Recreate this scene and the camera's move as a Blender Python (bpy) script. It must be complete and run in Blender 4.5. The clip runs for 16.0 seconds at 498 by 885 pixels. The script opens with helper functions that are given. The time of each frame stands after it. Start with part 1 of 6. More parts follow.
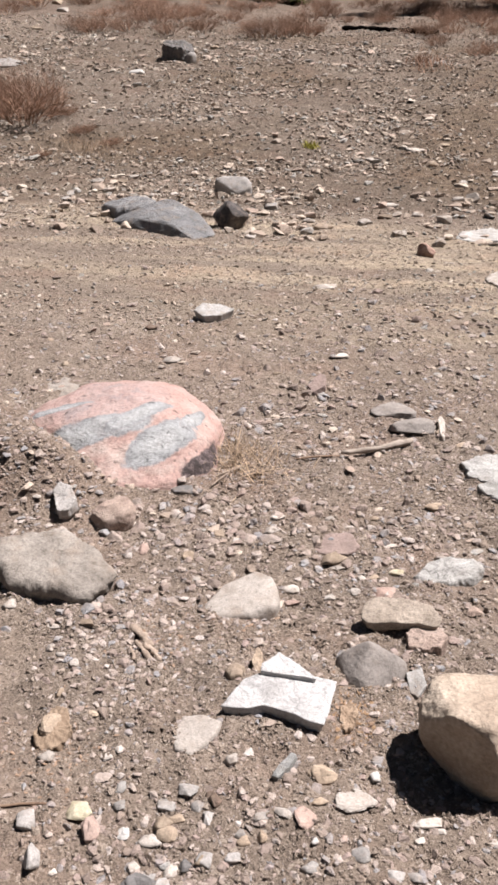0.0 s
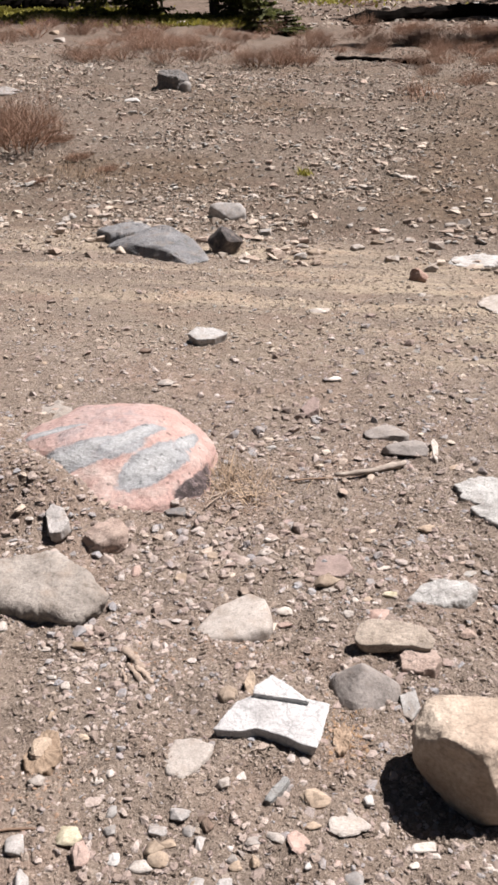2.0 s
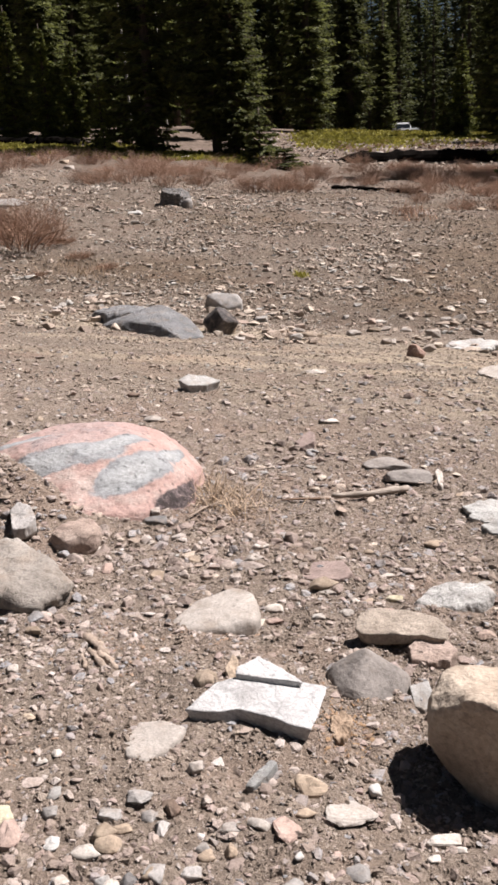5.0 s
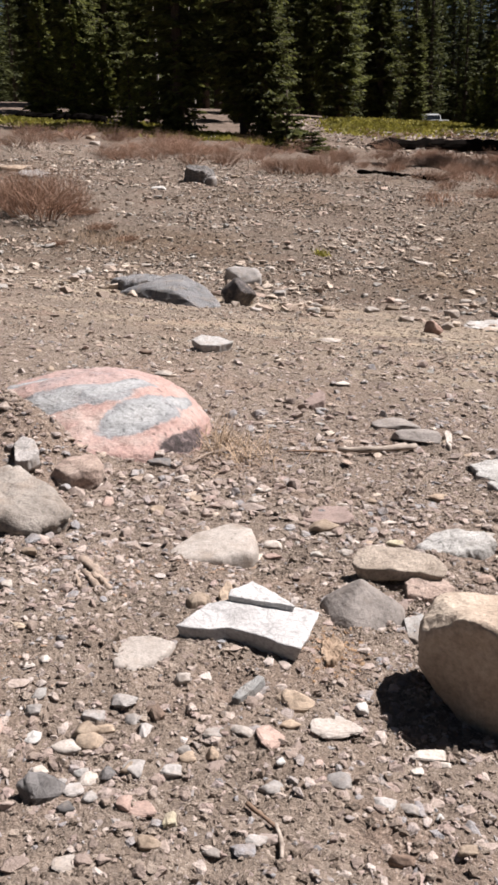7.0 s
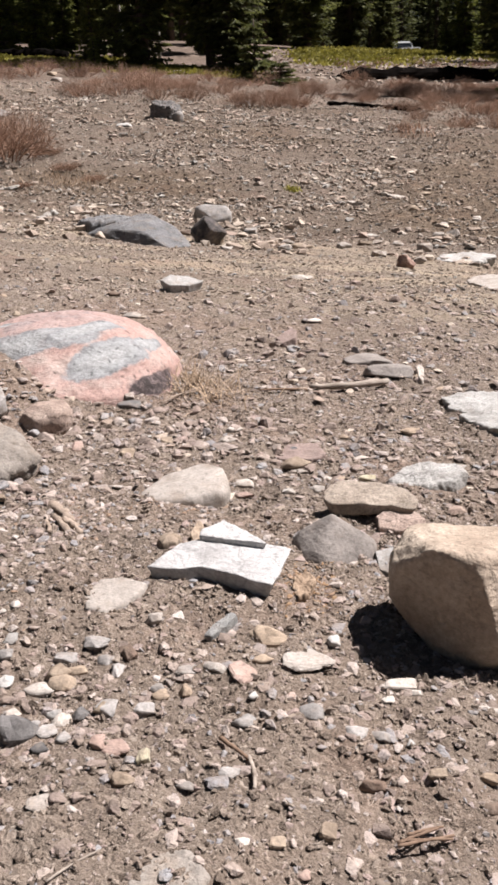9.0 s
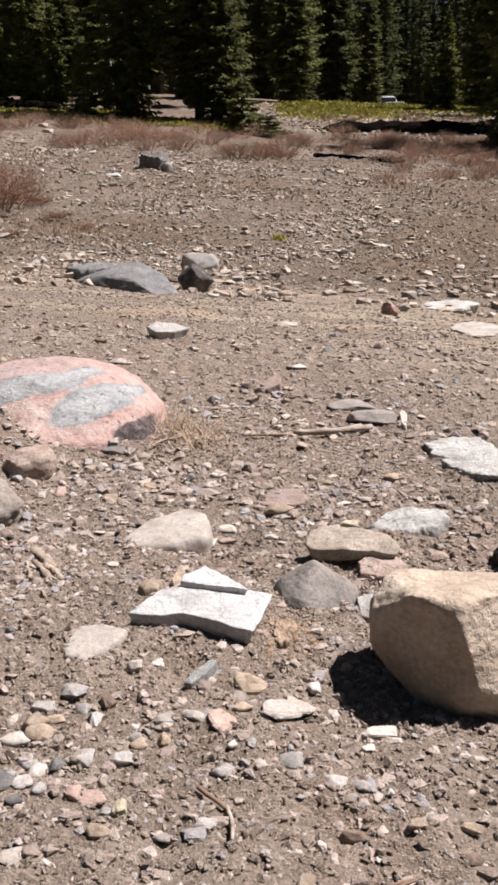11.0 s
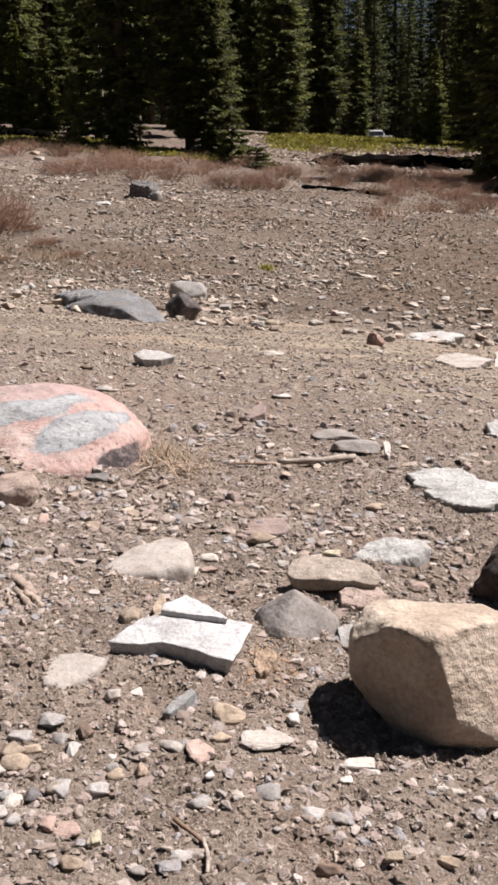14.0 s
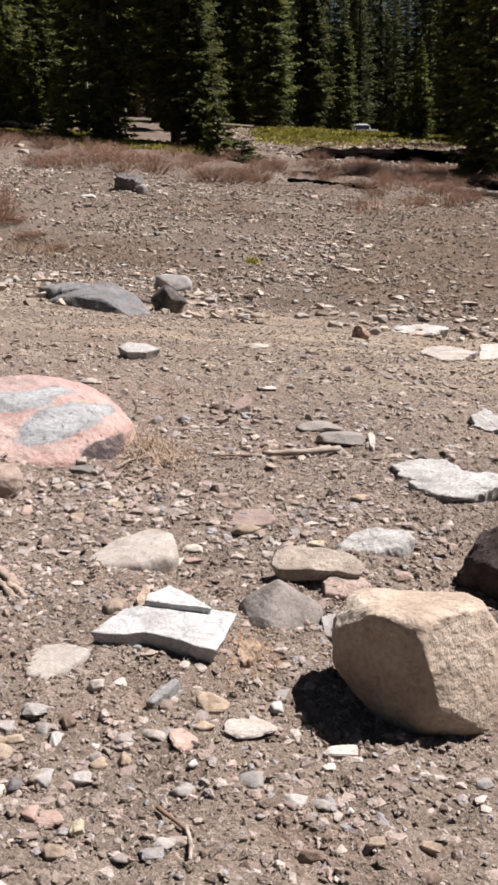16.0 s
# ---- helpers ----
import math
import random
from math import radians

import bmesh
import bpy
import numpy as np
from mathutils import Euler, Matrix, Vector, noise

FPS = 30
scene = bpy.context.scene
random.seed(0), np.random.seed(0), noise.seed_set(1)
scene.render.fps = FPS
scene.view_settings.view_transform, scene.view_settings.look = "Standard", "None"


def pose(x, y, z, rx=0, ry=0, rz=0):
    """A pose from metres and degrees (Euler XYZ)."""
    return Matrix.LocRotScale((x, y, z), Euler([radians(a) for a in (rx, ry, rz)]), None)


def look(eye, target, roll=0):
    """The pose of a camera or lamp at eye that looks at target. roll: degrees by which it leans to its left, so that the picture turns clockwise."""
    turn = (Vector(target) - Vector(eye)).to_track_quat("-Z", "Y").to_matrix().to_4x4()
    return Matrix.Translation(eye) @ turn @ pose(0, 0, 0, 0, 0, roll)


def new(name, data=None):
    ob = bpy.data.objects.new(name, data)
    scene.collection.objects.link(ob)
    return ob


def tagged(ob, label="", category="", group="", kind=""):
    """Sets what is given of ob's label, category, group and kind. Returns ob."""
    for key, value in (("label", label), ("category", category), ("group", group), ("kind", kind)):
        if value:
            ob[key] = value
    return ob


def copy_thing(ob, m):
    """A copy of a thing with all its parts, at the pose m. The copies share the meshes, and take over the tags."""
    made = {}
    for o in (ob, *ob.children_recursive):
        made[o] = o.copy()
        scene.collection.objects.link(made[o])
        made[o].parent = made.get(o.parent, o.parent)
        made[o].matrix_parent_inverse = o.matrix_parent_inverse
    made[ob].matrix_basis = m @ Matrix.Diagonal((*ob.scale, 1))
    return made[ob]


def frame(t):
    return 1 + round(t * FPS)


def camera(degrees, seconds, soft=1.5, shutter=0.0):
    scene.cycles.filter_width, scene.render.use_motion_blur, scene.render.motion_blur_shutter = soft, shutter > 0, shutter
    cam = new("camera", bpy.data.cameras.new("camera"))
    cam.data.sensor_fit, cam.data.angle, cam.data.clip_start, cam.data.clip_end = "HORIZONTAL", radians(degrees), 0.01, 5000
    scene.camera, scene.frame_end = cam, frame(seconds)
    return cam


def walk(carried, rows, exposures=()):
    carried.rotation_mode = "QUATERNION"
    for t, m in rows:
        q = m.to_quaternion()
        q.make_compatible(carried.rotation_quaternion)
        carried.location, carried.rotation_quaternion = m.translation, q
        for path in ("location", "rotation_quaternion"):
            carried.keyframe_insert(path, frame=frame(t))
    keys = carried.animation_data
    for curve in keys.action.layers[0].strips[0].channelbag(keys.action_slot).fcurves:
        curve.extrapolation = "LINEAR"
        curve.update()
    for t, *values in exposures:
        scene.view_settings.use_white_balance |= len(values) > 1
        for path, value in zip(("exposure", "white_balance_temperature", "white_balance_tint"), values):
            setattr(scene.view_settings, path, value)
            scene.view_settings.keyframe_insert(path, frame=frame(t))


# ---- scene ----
cam = camera(32.6, 16.0, soft=3.0)
PATH = [
    (0, (0.051, 0.108, 1.649), (-0.134, 1.899, 0.779), -5.2),
    (0.5, (0.06, 0.106, 1.656), (-0.11, 1.901, 0.791), -5.2),
    (1, (0.061, 0.105, 1.655), (-0.108, 1.903, 0.795), -5.1),
    (1.5, (0.056, 0.107, 1.64), (-0.116, 1.913, 0.799), -5.1),
    (2, (0.057, 0.102, 1.639), (-0.113, 1.919, 0.821), -5.0),
    (2.5, (0.056, 0.103, 1.638), (-0.115, 1.929, 0.84), -5.0),
    (3, (0.057, 0.112, 1.608), (-0.102, 1.965, 0.872), -5.1),
    (3.2, (0.042, 0.121, 1.591), (-0.104, 1.979, 0.867), -4.3),
    (5.3, (0.029, 0.199, 0.987), (-0.114, 2.126, 0.473), -3.2),
    (5.5, (0.042, 0.198, 0.941), (-0.114, 2.109, 0.371), -2.5),
    (6, (0.045, 0.183, 0.938), (-0.138, 2.089, 0.362), -1.6),
    (6.5, (0.057, 0.181, 0.937), (-0.129, 2.092, 0.377), -1.8),
    (7, (0.058, 0.175, 0.94), (-0.122, 2.091, 0.393), -1.4),
    (7.5, (0.06, 0.186, 0.936), (-0.109, 2.096, 0.367), -1.1),
    (8, (0.075, 0.197, 0.93), (-0.061, 2.078, 0.264), -2.5),
    (8.5, (0.08, 0.198, 0.923), (-0.059, 2.07, 0.234), -3.1),
    (9, (0.082, 0.195, 0.924), (-0.05, 2.072, 0.246), -2.8),
    (11.5, (0.1, 0.181, 0.932), (0.004, 2.1, 0.376), -2.4),
    (12, (0.096, 0.177, 0.936), (0.005, 2.101, 0.396), -2.1),
    (12.5, (0.102, 0.177, 0.937), (0.018, 2.102, 0.401), -1.8),
    (13, (0.106, 0.178, 0.938), (0.031, 2.104, 0.406), -1.7),
    (13.5, (0.108, 0.174, 0.937), (0.036, 2.104, 0.414), -1.7),
    (14, (0.109, 0.175, 0.936), (0.04, 2.105, 0.418), -1.6),
    (14.5, (0.114, 0.178, 0.92), (0.049, 2.107, 0.396), -1.7),
    (15, (0.12, 0.177, 0.922), (0.074, 2.102, 0.381), -1.8),
    (15.5, (0.125, 0.176, 0.927), (0.089, 2.101, 0.389), -1.7),
    (16, (0.116, 0.174, 0.926), (0.078, 2.102, 0.394), -1.5),
]
walk(cam, [(t, look(eye, target, roll)) for t, eye, target, roll in PATH])

# ---- world, sun ----
SUN = Vector((0.51, 0.15, 0.847)).normalized()
world = bpy.data.worlds.new("sky")
scene.world = world
world.use_nodes = True
sky = world.node_tree.nodes.new("ShaderNodeTexSky")
sky.sky_type, sky.sun_disc = "NISHITA", False
sky.sun_elevation, sky.sun_rotation = math.asin(SUN.z), math.atan2(SUN.x, SUN.y)
world.node_tree.links.new(sky.outputs[0], world.node_tree.nodes["Background"].inputs[0])
world.node_tree.nodes["Background"].inputs[1].default_value = 0.012
sun = new("sun", bpy.data.lights.new("sun", "SUN"))
sun.data.energy, sun.data.angle, sun.data.color = 5.0, radians(0.5), (1.0, 0.942, 0.932)
sun.matrix_basis = look(SUN * 50, (0, 0, 0))
scene.view_settings.exposure = 1.09


# ---- materials ----
class Nodes:
    """A small builder for one material's node tree."""

    def __init__(self, name, rough=0.9):
        self.m = bpy.data.materials.new(name)
        self.m.use_nodes = True
        self.t = self.m.node_tree
        self.bsdf = self.t.nodes["Principled BSDF"]
        self.bsdf.inputs["Roughness"].default_value = rough
        self.bsdf.inputs["Specular IOR Level"].default_value = 0.25
        self.pos = self.node("ShaderNodeNewGeometry").outputs["Position"]

    def node(self, kind, operation="", feature="", data_type="", blend_type="", attribute_name=""):
        n = self.t.nodes.new(kind)
        if operation:
            n.operation = operation
        if feature:
            n.feature = feature
        if data_type:
            n.data_type = data_type
        if blend_type:
            n.blend_type = blend_type
        if attribute_name:
            n.attribute_name = attribute_name
        return n

    def put(self, socket, value):
        if isinstance(value, bpy.types.NodeSocket):
            self.t.links.new(value, socket)
        else:
            socket.default_value = value

    def noise(self, scale, detail=4, rough=0.6, vec=None, stretch=None):
        if stretch:
            vec = self.vmath("MULTIPLY", vec or self.pos, stretch)
        n = self.node("ShaderNodeTexNoise")
        self.put(n.inputs["Vector"], vec or self.pos)
        n.inputs["Scale"].default_value, n.inputs["Detail"].default_value = scale, detail
        n.inputs["Roughness"].default_value = rough
        return n.outputs[0]

    def node_color_noise(self, scale):
        n = self.node("ShaderNodeTexNoise")
        self.put(n.inputs["Vector"], self.pos)
        n.inputs["Scale"].default_value = scale
        return n.outputs[1]

    def cells(self, scale, out="Color", vec=None, feature="F1"):
        n = self.node("ShaderNodeTexVoronoi", feature=feature)
        self.put(n.inputs["Vector"], vec or self.pos)
        n.inputs["Scale"].default_value = scale
        return n.outputs[out]

    def vmath(self, op, a, b):
        n = self.node("ShaderNodeVectorMath", operation=op)
        self.put(n.inputs[0], a)
        self.put(n.inputs[1], b)
        return n.outputs["Value"] if op == "DOT_PRODUCT" else n.outputs[0]

    def math(self, op, a, b=0.0):
        n = self.node("ShaderNodeMath", operation=op)
        self.put(n.inputs[0], a)
        self.put(n.inputs[1], b)
        return n.outputs[0]

    def ramp(self, fac, stops, mode="LINEAR"):
        n = self.node("ShaderNodeValToRGB")
        n.color_ramp.interpolation = mode
        el = n.color_ramp.elements
        while len(el) < len(stops):
            el.new(0.5)
        for e, (p, c) in zip(el, stops):
            e.position = p
            e.color = (*c, 1) if len(c) == 3 else c
        self.put(n.inputs[0], fac)
        return n.outputs[0]

    def mix(self, fac, a, b, mode="MIX"):
        n = self.node("ShaderNodeMix", data_type="RGBA", blend_type=mode)
        self.put(n.inputs[0], fac)
        for s, v in ((n.inputs[6], a), (n.inputs[7], b)):
            self.put(s, (*v, 1) if isinstance(v, tuple) and len(v) == 3 else v)
        return n.outputs[2]

    def random(self):
        return self.node("ShaderNodeObjectInfo").outputs["Random"]

    def island(self):
        return self.node("ShaderNodeNewGeometry").outputs["Random Per Island"]

    def finish(self, color, height=None, bump=0.3, dist=0.01, tone=0.76):
        color = self.mix(1.0, color, grey(tone), "MULTIPLY")
        self.put(self.bsdf.inputs["Base Color"], color)
        if height is not None:
            b = self.node("ShaderNodeBump")
            b.inputs["Strength"].default_value, b.inputs["Distance"].default_value = bump, dist
            self.put(b.inputs["Height"], height)
            self.t.links.new(b.outputs[0], self.bsdf.inputs["Normal"])
        return self.m


def grey(v):
    return (v, v, v)


def rock_material(name, dark, mid, light, scale=14, bump=0.5, dist=0.006, spots=0.25, vary=0.25, dust=0.72, cracks=0.0, grit=0.35):
    """Weathered stone: broad stains, grain, dark specks, and a change of tone from stone to stone."""
    n = Nodes(name, 0.85)
    broad = n.noise(scale, 5, 0.62)
    col = n.ramp(broad, [(0.3, dark), (0.5, mid), (0.72, light)])
    grain = n.noise(scale * 14, 3, 0.7)
    col = n.mix(0.55, col, n.ramp(grain, [(0.3, grey(0.55)), (0.7, grey(1.3))]), "MULTIPLY")
    speck = n.ramp(n.noise(scale * 6, 2, 0.5), [(0.3, grey(1 - spots)), (0.42, grey(1.0))])
    col = n.mix(1.0, col, speck, "MULTIPLY")
    col = n.mix(1.0, col, n.ramp(n.random(), [(0.0, grey(1 - vary)), (1.0, grey(1 + vary))]), "MULTIPLY")
    # dust and soil clinging in patches
    col = n.mix(n.ramp(n.noise(scale * 1.3, 5, 0.7), [(0.5, grey(0)), (0.72, grey(dust))]), col, (0.30, 0.235, 0.185))
    h = n.math("ADD", n.noise(scale * 2.2, 6, 0.65), n.math("MULTIPLY", grain, grit))
    if cracks:
        edge = n.cells(scale * 0.9, "Distance", vec=n.vmath("ADD", n.pos, n.vmath("MULTIPLY", n.node_color_noise(scale), (0.12, 0.12, 0.05))), feature="DISTANCE_TO_EDGE")
        line = n.ramp(edge, [(0.0, grey(1 - cracks)), (0.035, grey(1))])
        col = n.mix(n.ramp(n.noise(scale * 0.6, 3), [(0.45, grey(0)), (0.6, grey(1))]), col, n.mix(1.0, col, line, "MULTIPLY"))
    return n.finish(col, h, bump, dist)


STONE = {
    "w": rock_material("white_stone", (0.33, 0.31, 0.29), (0.48, 0.46, 0.435), (0.60, 0.575, 0.55)),
    "c": rock_material("cream_stone", (0.385, 0.335, 0.29), (0.52, 0.464, 0.415), (0.61, 0.556, 0.50)),
    "g": rock_material("grey_stone", (0.24, 0.225, 0.21), (0.36, 0.335, 0.315), (0.46, 0.43, 0.41)),
    "d": rock_material("dark_grey_stone", (0.10, 0.094, 0.092), (0.16, 0.15, 0.145), (0.23, 0.215, 0.21)),
    "t": rock_material("tan_stone", (0.27, 0.205, 0.15), (0.38, 0.295, 0.22), (0.47, 0.38, 0.29)),
    "p": rock_material("pink_stone", (0.30, 0.205, 0.17), (0.395, 0.285, 0.24), (0.48, 0.365, 0.315)),
    "y": rock_material("yellow_stone", (0.40, 0.345, 0.225), (0.52, 0.46, 0.33), (0.60, 0.55, 0.425)),
    "b": rock_material("brown_stone", (0.10, 0.07, 0.055), (0.18, 0.125, 0.095), (0.25, 0.18, 0.14)),
    "r": rock_material("rust_stone", (0.15, 0.08, 0.058), (0.235, 0.135, 0.102), (0.31, 0.20, 0.16)),
}
M_BOULDER = rock_material("tan_boulder_rock", (0.33, 0.25, 0.19), (0.47, 0.378, 0.295), (0.60, 0.505, 0.41), 6, 0.75, 0.030, 0.18, 0.02, 0.08, 0.0, 0.06)
M_SLAB = rock_material("white_slab_rock", (0.40, 0.385, 0.375), (0.53, 0.515, 0.505), (0.61, 0.592, 0.58), 9, 0.9, 0.010, 0.2, 0.03, 0.10, 0.22)
M_LEDGE = rock_material("grey_white_rock", (0.32, 0.305, 0.285), (0.47, 0.455, 0.43), (0.60, 0.585, 0.56), 13, 0.9, 0.010, 0.3, 0.05, 0.3, 0.6)
M_TANSLAB = rock_material("layered_tan_rock", (0.27, 0.22, 0.175), (0.40, 0.335, 0.275), (0.51, 0.435, 0.36), 12, 0.9, 0.010, 0.3, 0.06, 0.4, 0.4)
M_ROSETAN = rock_material("pinkish_tan_rock", (0.31, 0.225, 0.185), (0.42, 0.32, 0.268), (0.50, 0.40, 0.34), 14, 0.9, 0.010, 0.3, 0.06, 0.4)
M_GREYROCK = rock_material("dusty_grey_rock", (0.24, 0.208, 0.18), (0.35, 0.31, 0.272), (0.44, 0.395, 0.35), 10, 0.9, 0.012, 0.3, 0.05, 0.72, 0.3)
M_MIDGREY = rock_material("brownish_grey_rock", (0.20, 0.177, 0.161), (0.28, 0.249, 0.227), (0.36, 0.323, 0.297), 8, 0.8, 0.012, 0.2, 0.05, 0.45, 0.2, 0.08)
M_DARK = rock_material("dark_lava_rock", (0.045, 0.040, 0.040), (0.082, 0.072, 0.070), (0.15, 0.13, 0.125), 12, 1.0, 0.012, 0.4, 0.05)
M_LAVA = rock_material("red_lava_rock", (0.05, 0.038, 0.034), (0.10, 0.075, 0.066), (0.19, 0.15, 0.135), 16, 1.0, 0.02, 0.6, 0.05, 0.3)
M_SHARD = rock_material("blue_grey_shard", (0.19, 0.19, 0.183), (0.27, 0.268, 0.258), (0.36, 0.355, 0.34), 20, 0.8, 0.008, 0.3, 0.05, 0.5)
M_RUST = rock_material("rust_tan_rock", (0.26, 0.16, 0.125), (0.38, 0.245, 0.195), (0.46, 0.32, 0.26), 14, 0.9, 0.010, 0.3, 0.05, 0.4)
M_ROSE = rock_material("dull_rose_rock", (0.22, 0.165, 0.145), (0.30, 0.225, 0.20), (0.38, 0.29, 0.255), 12, 0.6, 0.006, 0.2, 0.05, 0.4)
M_BLUEGREY = rock_material("blue_grey_rock", (0.165, 0.164, 0.166), (0.24, 0.237, 0.240), (0.32, 0.313, 0.311), 6, 1.0, 0.035, 0.3, 0.05, 0.72, 0.55)


def pink_boulder_material():
    """Salmon granite with slanting blue-grey lenses and a mauve crest."""
    n = Nodes("banded_pink_rock", 0.75)
    wob = n.math("SUBTRACT", n.noise(5, 4, 0.6), 0.5)
    wob2 = n.math("SUBTRACT", n.noise(22, 5, 0.65), 0.5)
    pink, pale = (0.46, 0.312, 0.272), (0.49, 0.39, 0.345)
    col = n.ramp(n.noise(7, 5, 0.65), [(0.34, (0.43, 0.27, 0.235)), (0.5, pink), (0.66, pale)])
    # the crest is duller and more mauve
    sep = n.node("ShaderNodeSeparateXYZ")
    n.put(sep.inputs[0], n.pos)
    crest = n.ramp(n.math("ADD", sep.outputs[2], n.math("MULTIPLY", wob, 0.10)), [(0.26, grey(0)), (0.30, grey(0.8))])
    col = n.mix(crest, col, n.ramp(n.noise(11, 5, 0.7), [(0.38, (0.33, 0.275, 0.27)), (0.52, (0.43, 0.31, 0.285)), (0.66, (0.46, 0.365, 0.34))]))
    for start, end, up, thick in LENSES:
        start, end, up = Vector(start), Vector(end), Vector(up)
        mid, axis = (start + end) / 2, (end - start).normalized()
        half = (end - start).length / 2
        across = (up - axis * up.dot(axis)).normalized()
        rel = n.vmath("SUBTRACT", n.pos, tuple(mid))
        u = n.math("MULTIPLY", n.vmath("DOT_PRODUCT", rel, tuple(axis)), 1 / half)
        v = n.math("MULTIPLY", n.vmath("DOT_PRODUCT", rel, tuple(across)), 1 / thick)
        r = n.math("SQRT", n.math("ADD", n.math("MULTIPLY", u, u), n.math("MULTIPLY", v, v)))
        r = n.math("ADD", n.math("ADD", r, n.math("MULTIPLY", wob, 0.75)), n.math("MULTIPLY", wob2, 0.55))
        tint = n.ramp(r, [(0.25, (0.41, 0.41, 0.405)), (0.6, (0.365, 0.37, 0.37)), (0.86, (0.29, 0.29, 0.295)), (1.0, (0.38, 0.325, 0.31))])
        # darker streaks along the lens
        drawn = n.noise(1, 6, 0.7, vec=n.vmath("MULTIPLY", n.pos, (18, 12, 55)))
        tint = n.mix(0.7, tint, n.ramp(drawn, [(0.36, grey(0.66)), (0.52, grey(1.05))]), "MULTIPLY")
        col = n.mix(n.ramp(r, [(0.86, grey(1)), (1.10, grey(0))]), col, tint)
    gr = n.noise(70, 4, 0.75)
    col = n.mix(0.7, col, n.ramp(gr, [(0.32, grey(0.62)), (0.7, grey(1.25))]), "MULTIPLY")
    col = n.mix(n.ramp(n.noise(9, 5, 0.7), [(0.56, grey(0)), (0.78, grey(0.45))]), col, (0.36, 0.31, 0.295))
    col = n.mix(1.0, col, n.ramp(n.noise(30, 2, 0.5), [(0.27, grey(0.40)), (0.36, grey(1))]), "MULTIPLY")
    # a pitted hollow near the foot, its shade painted as a dark patch
    gap = n.node("ShaderNodeVectorMath", operation="LENGTH")
    n.put(gap.inputs[0], n.vmath("MULTIPLY", n.vmath("SUBTRACT", n.pos, (-0.447, 3.13, 0.098)), (0.75, 0.42, 2.5)))
    pit = n.math("ADD", gap.outputs["Value"], n.math("MULTIPLY", wob2, 0.08))
    col = n.mix(n.ramp(pit, [(0.072, grey(0.95)), (0.088, grey(0))]), col, n.ramp(n.noise(26, 5, 0.8), [(0.44, (0.018, 0.014, 0.014)), (0.54, (0.10, 0.075, 0.075)), (0.64, (0.24, 0.19, 0.185))]))
    h = n.math("ADD", n.noise(16, 6, 0.68), n.math("MULTIPLY", gr, 0.3))
    h = n.math("ADD", h, n.math("MULTIPLY", n.noise(1, 5, 0.6, vec=n.vmath("MULTIPLY", n.pos, (9, 7, 30))), 0.9))
    return n.finish(col, h, 0.8, 0.014)


# blue-grey lenses in the pink boulder: one end, the other end, the way across, half the thickness
LENSES = (((-0.745, 3.005, 0.160), (-0.480, 3.29, 0.215), (-0.091, 0.063, 0.079), 0.082),
          ((-1.18, 3.05, 0.20), (-0.64, 3.22, 0.295), (-0.02, 0.085, 0.06), 0.080),
          ((-0.86, 3.09, 0.262), (-0.585, 3.37, 0.280), (-0.08, 0.06, 0.04), 0.046),
          ((-0.56, 3.20, 0.21), (-0.46, 3.46, 0.185), (-0.08, 0.03, 0.06), 0.032),
          ((-1.25, 3.30, 0.27), (-0.90, 3.33, 0.33), (0.0, 0.09, 0.05), 0.030))


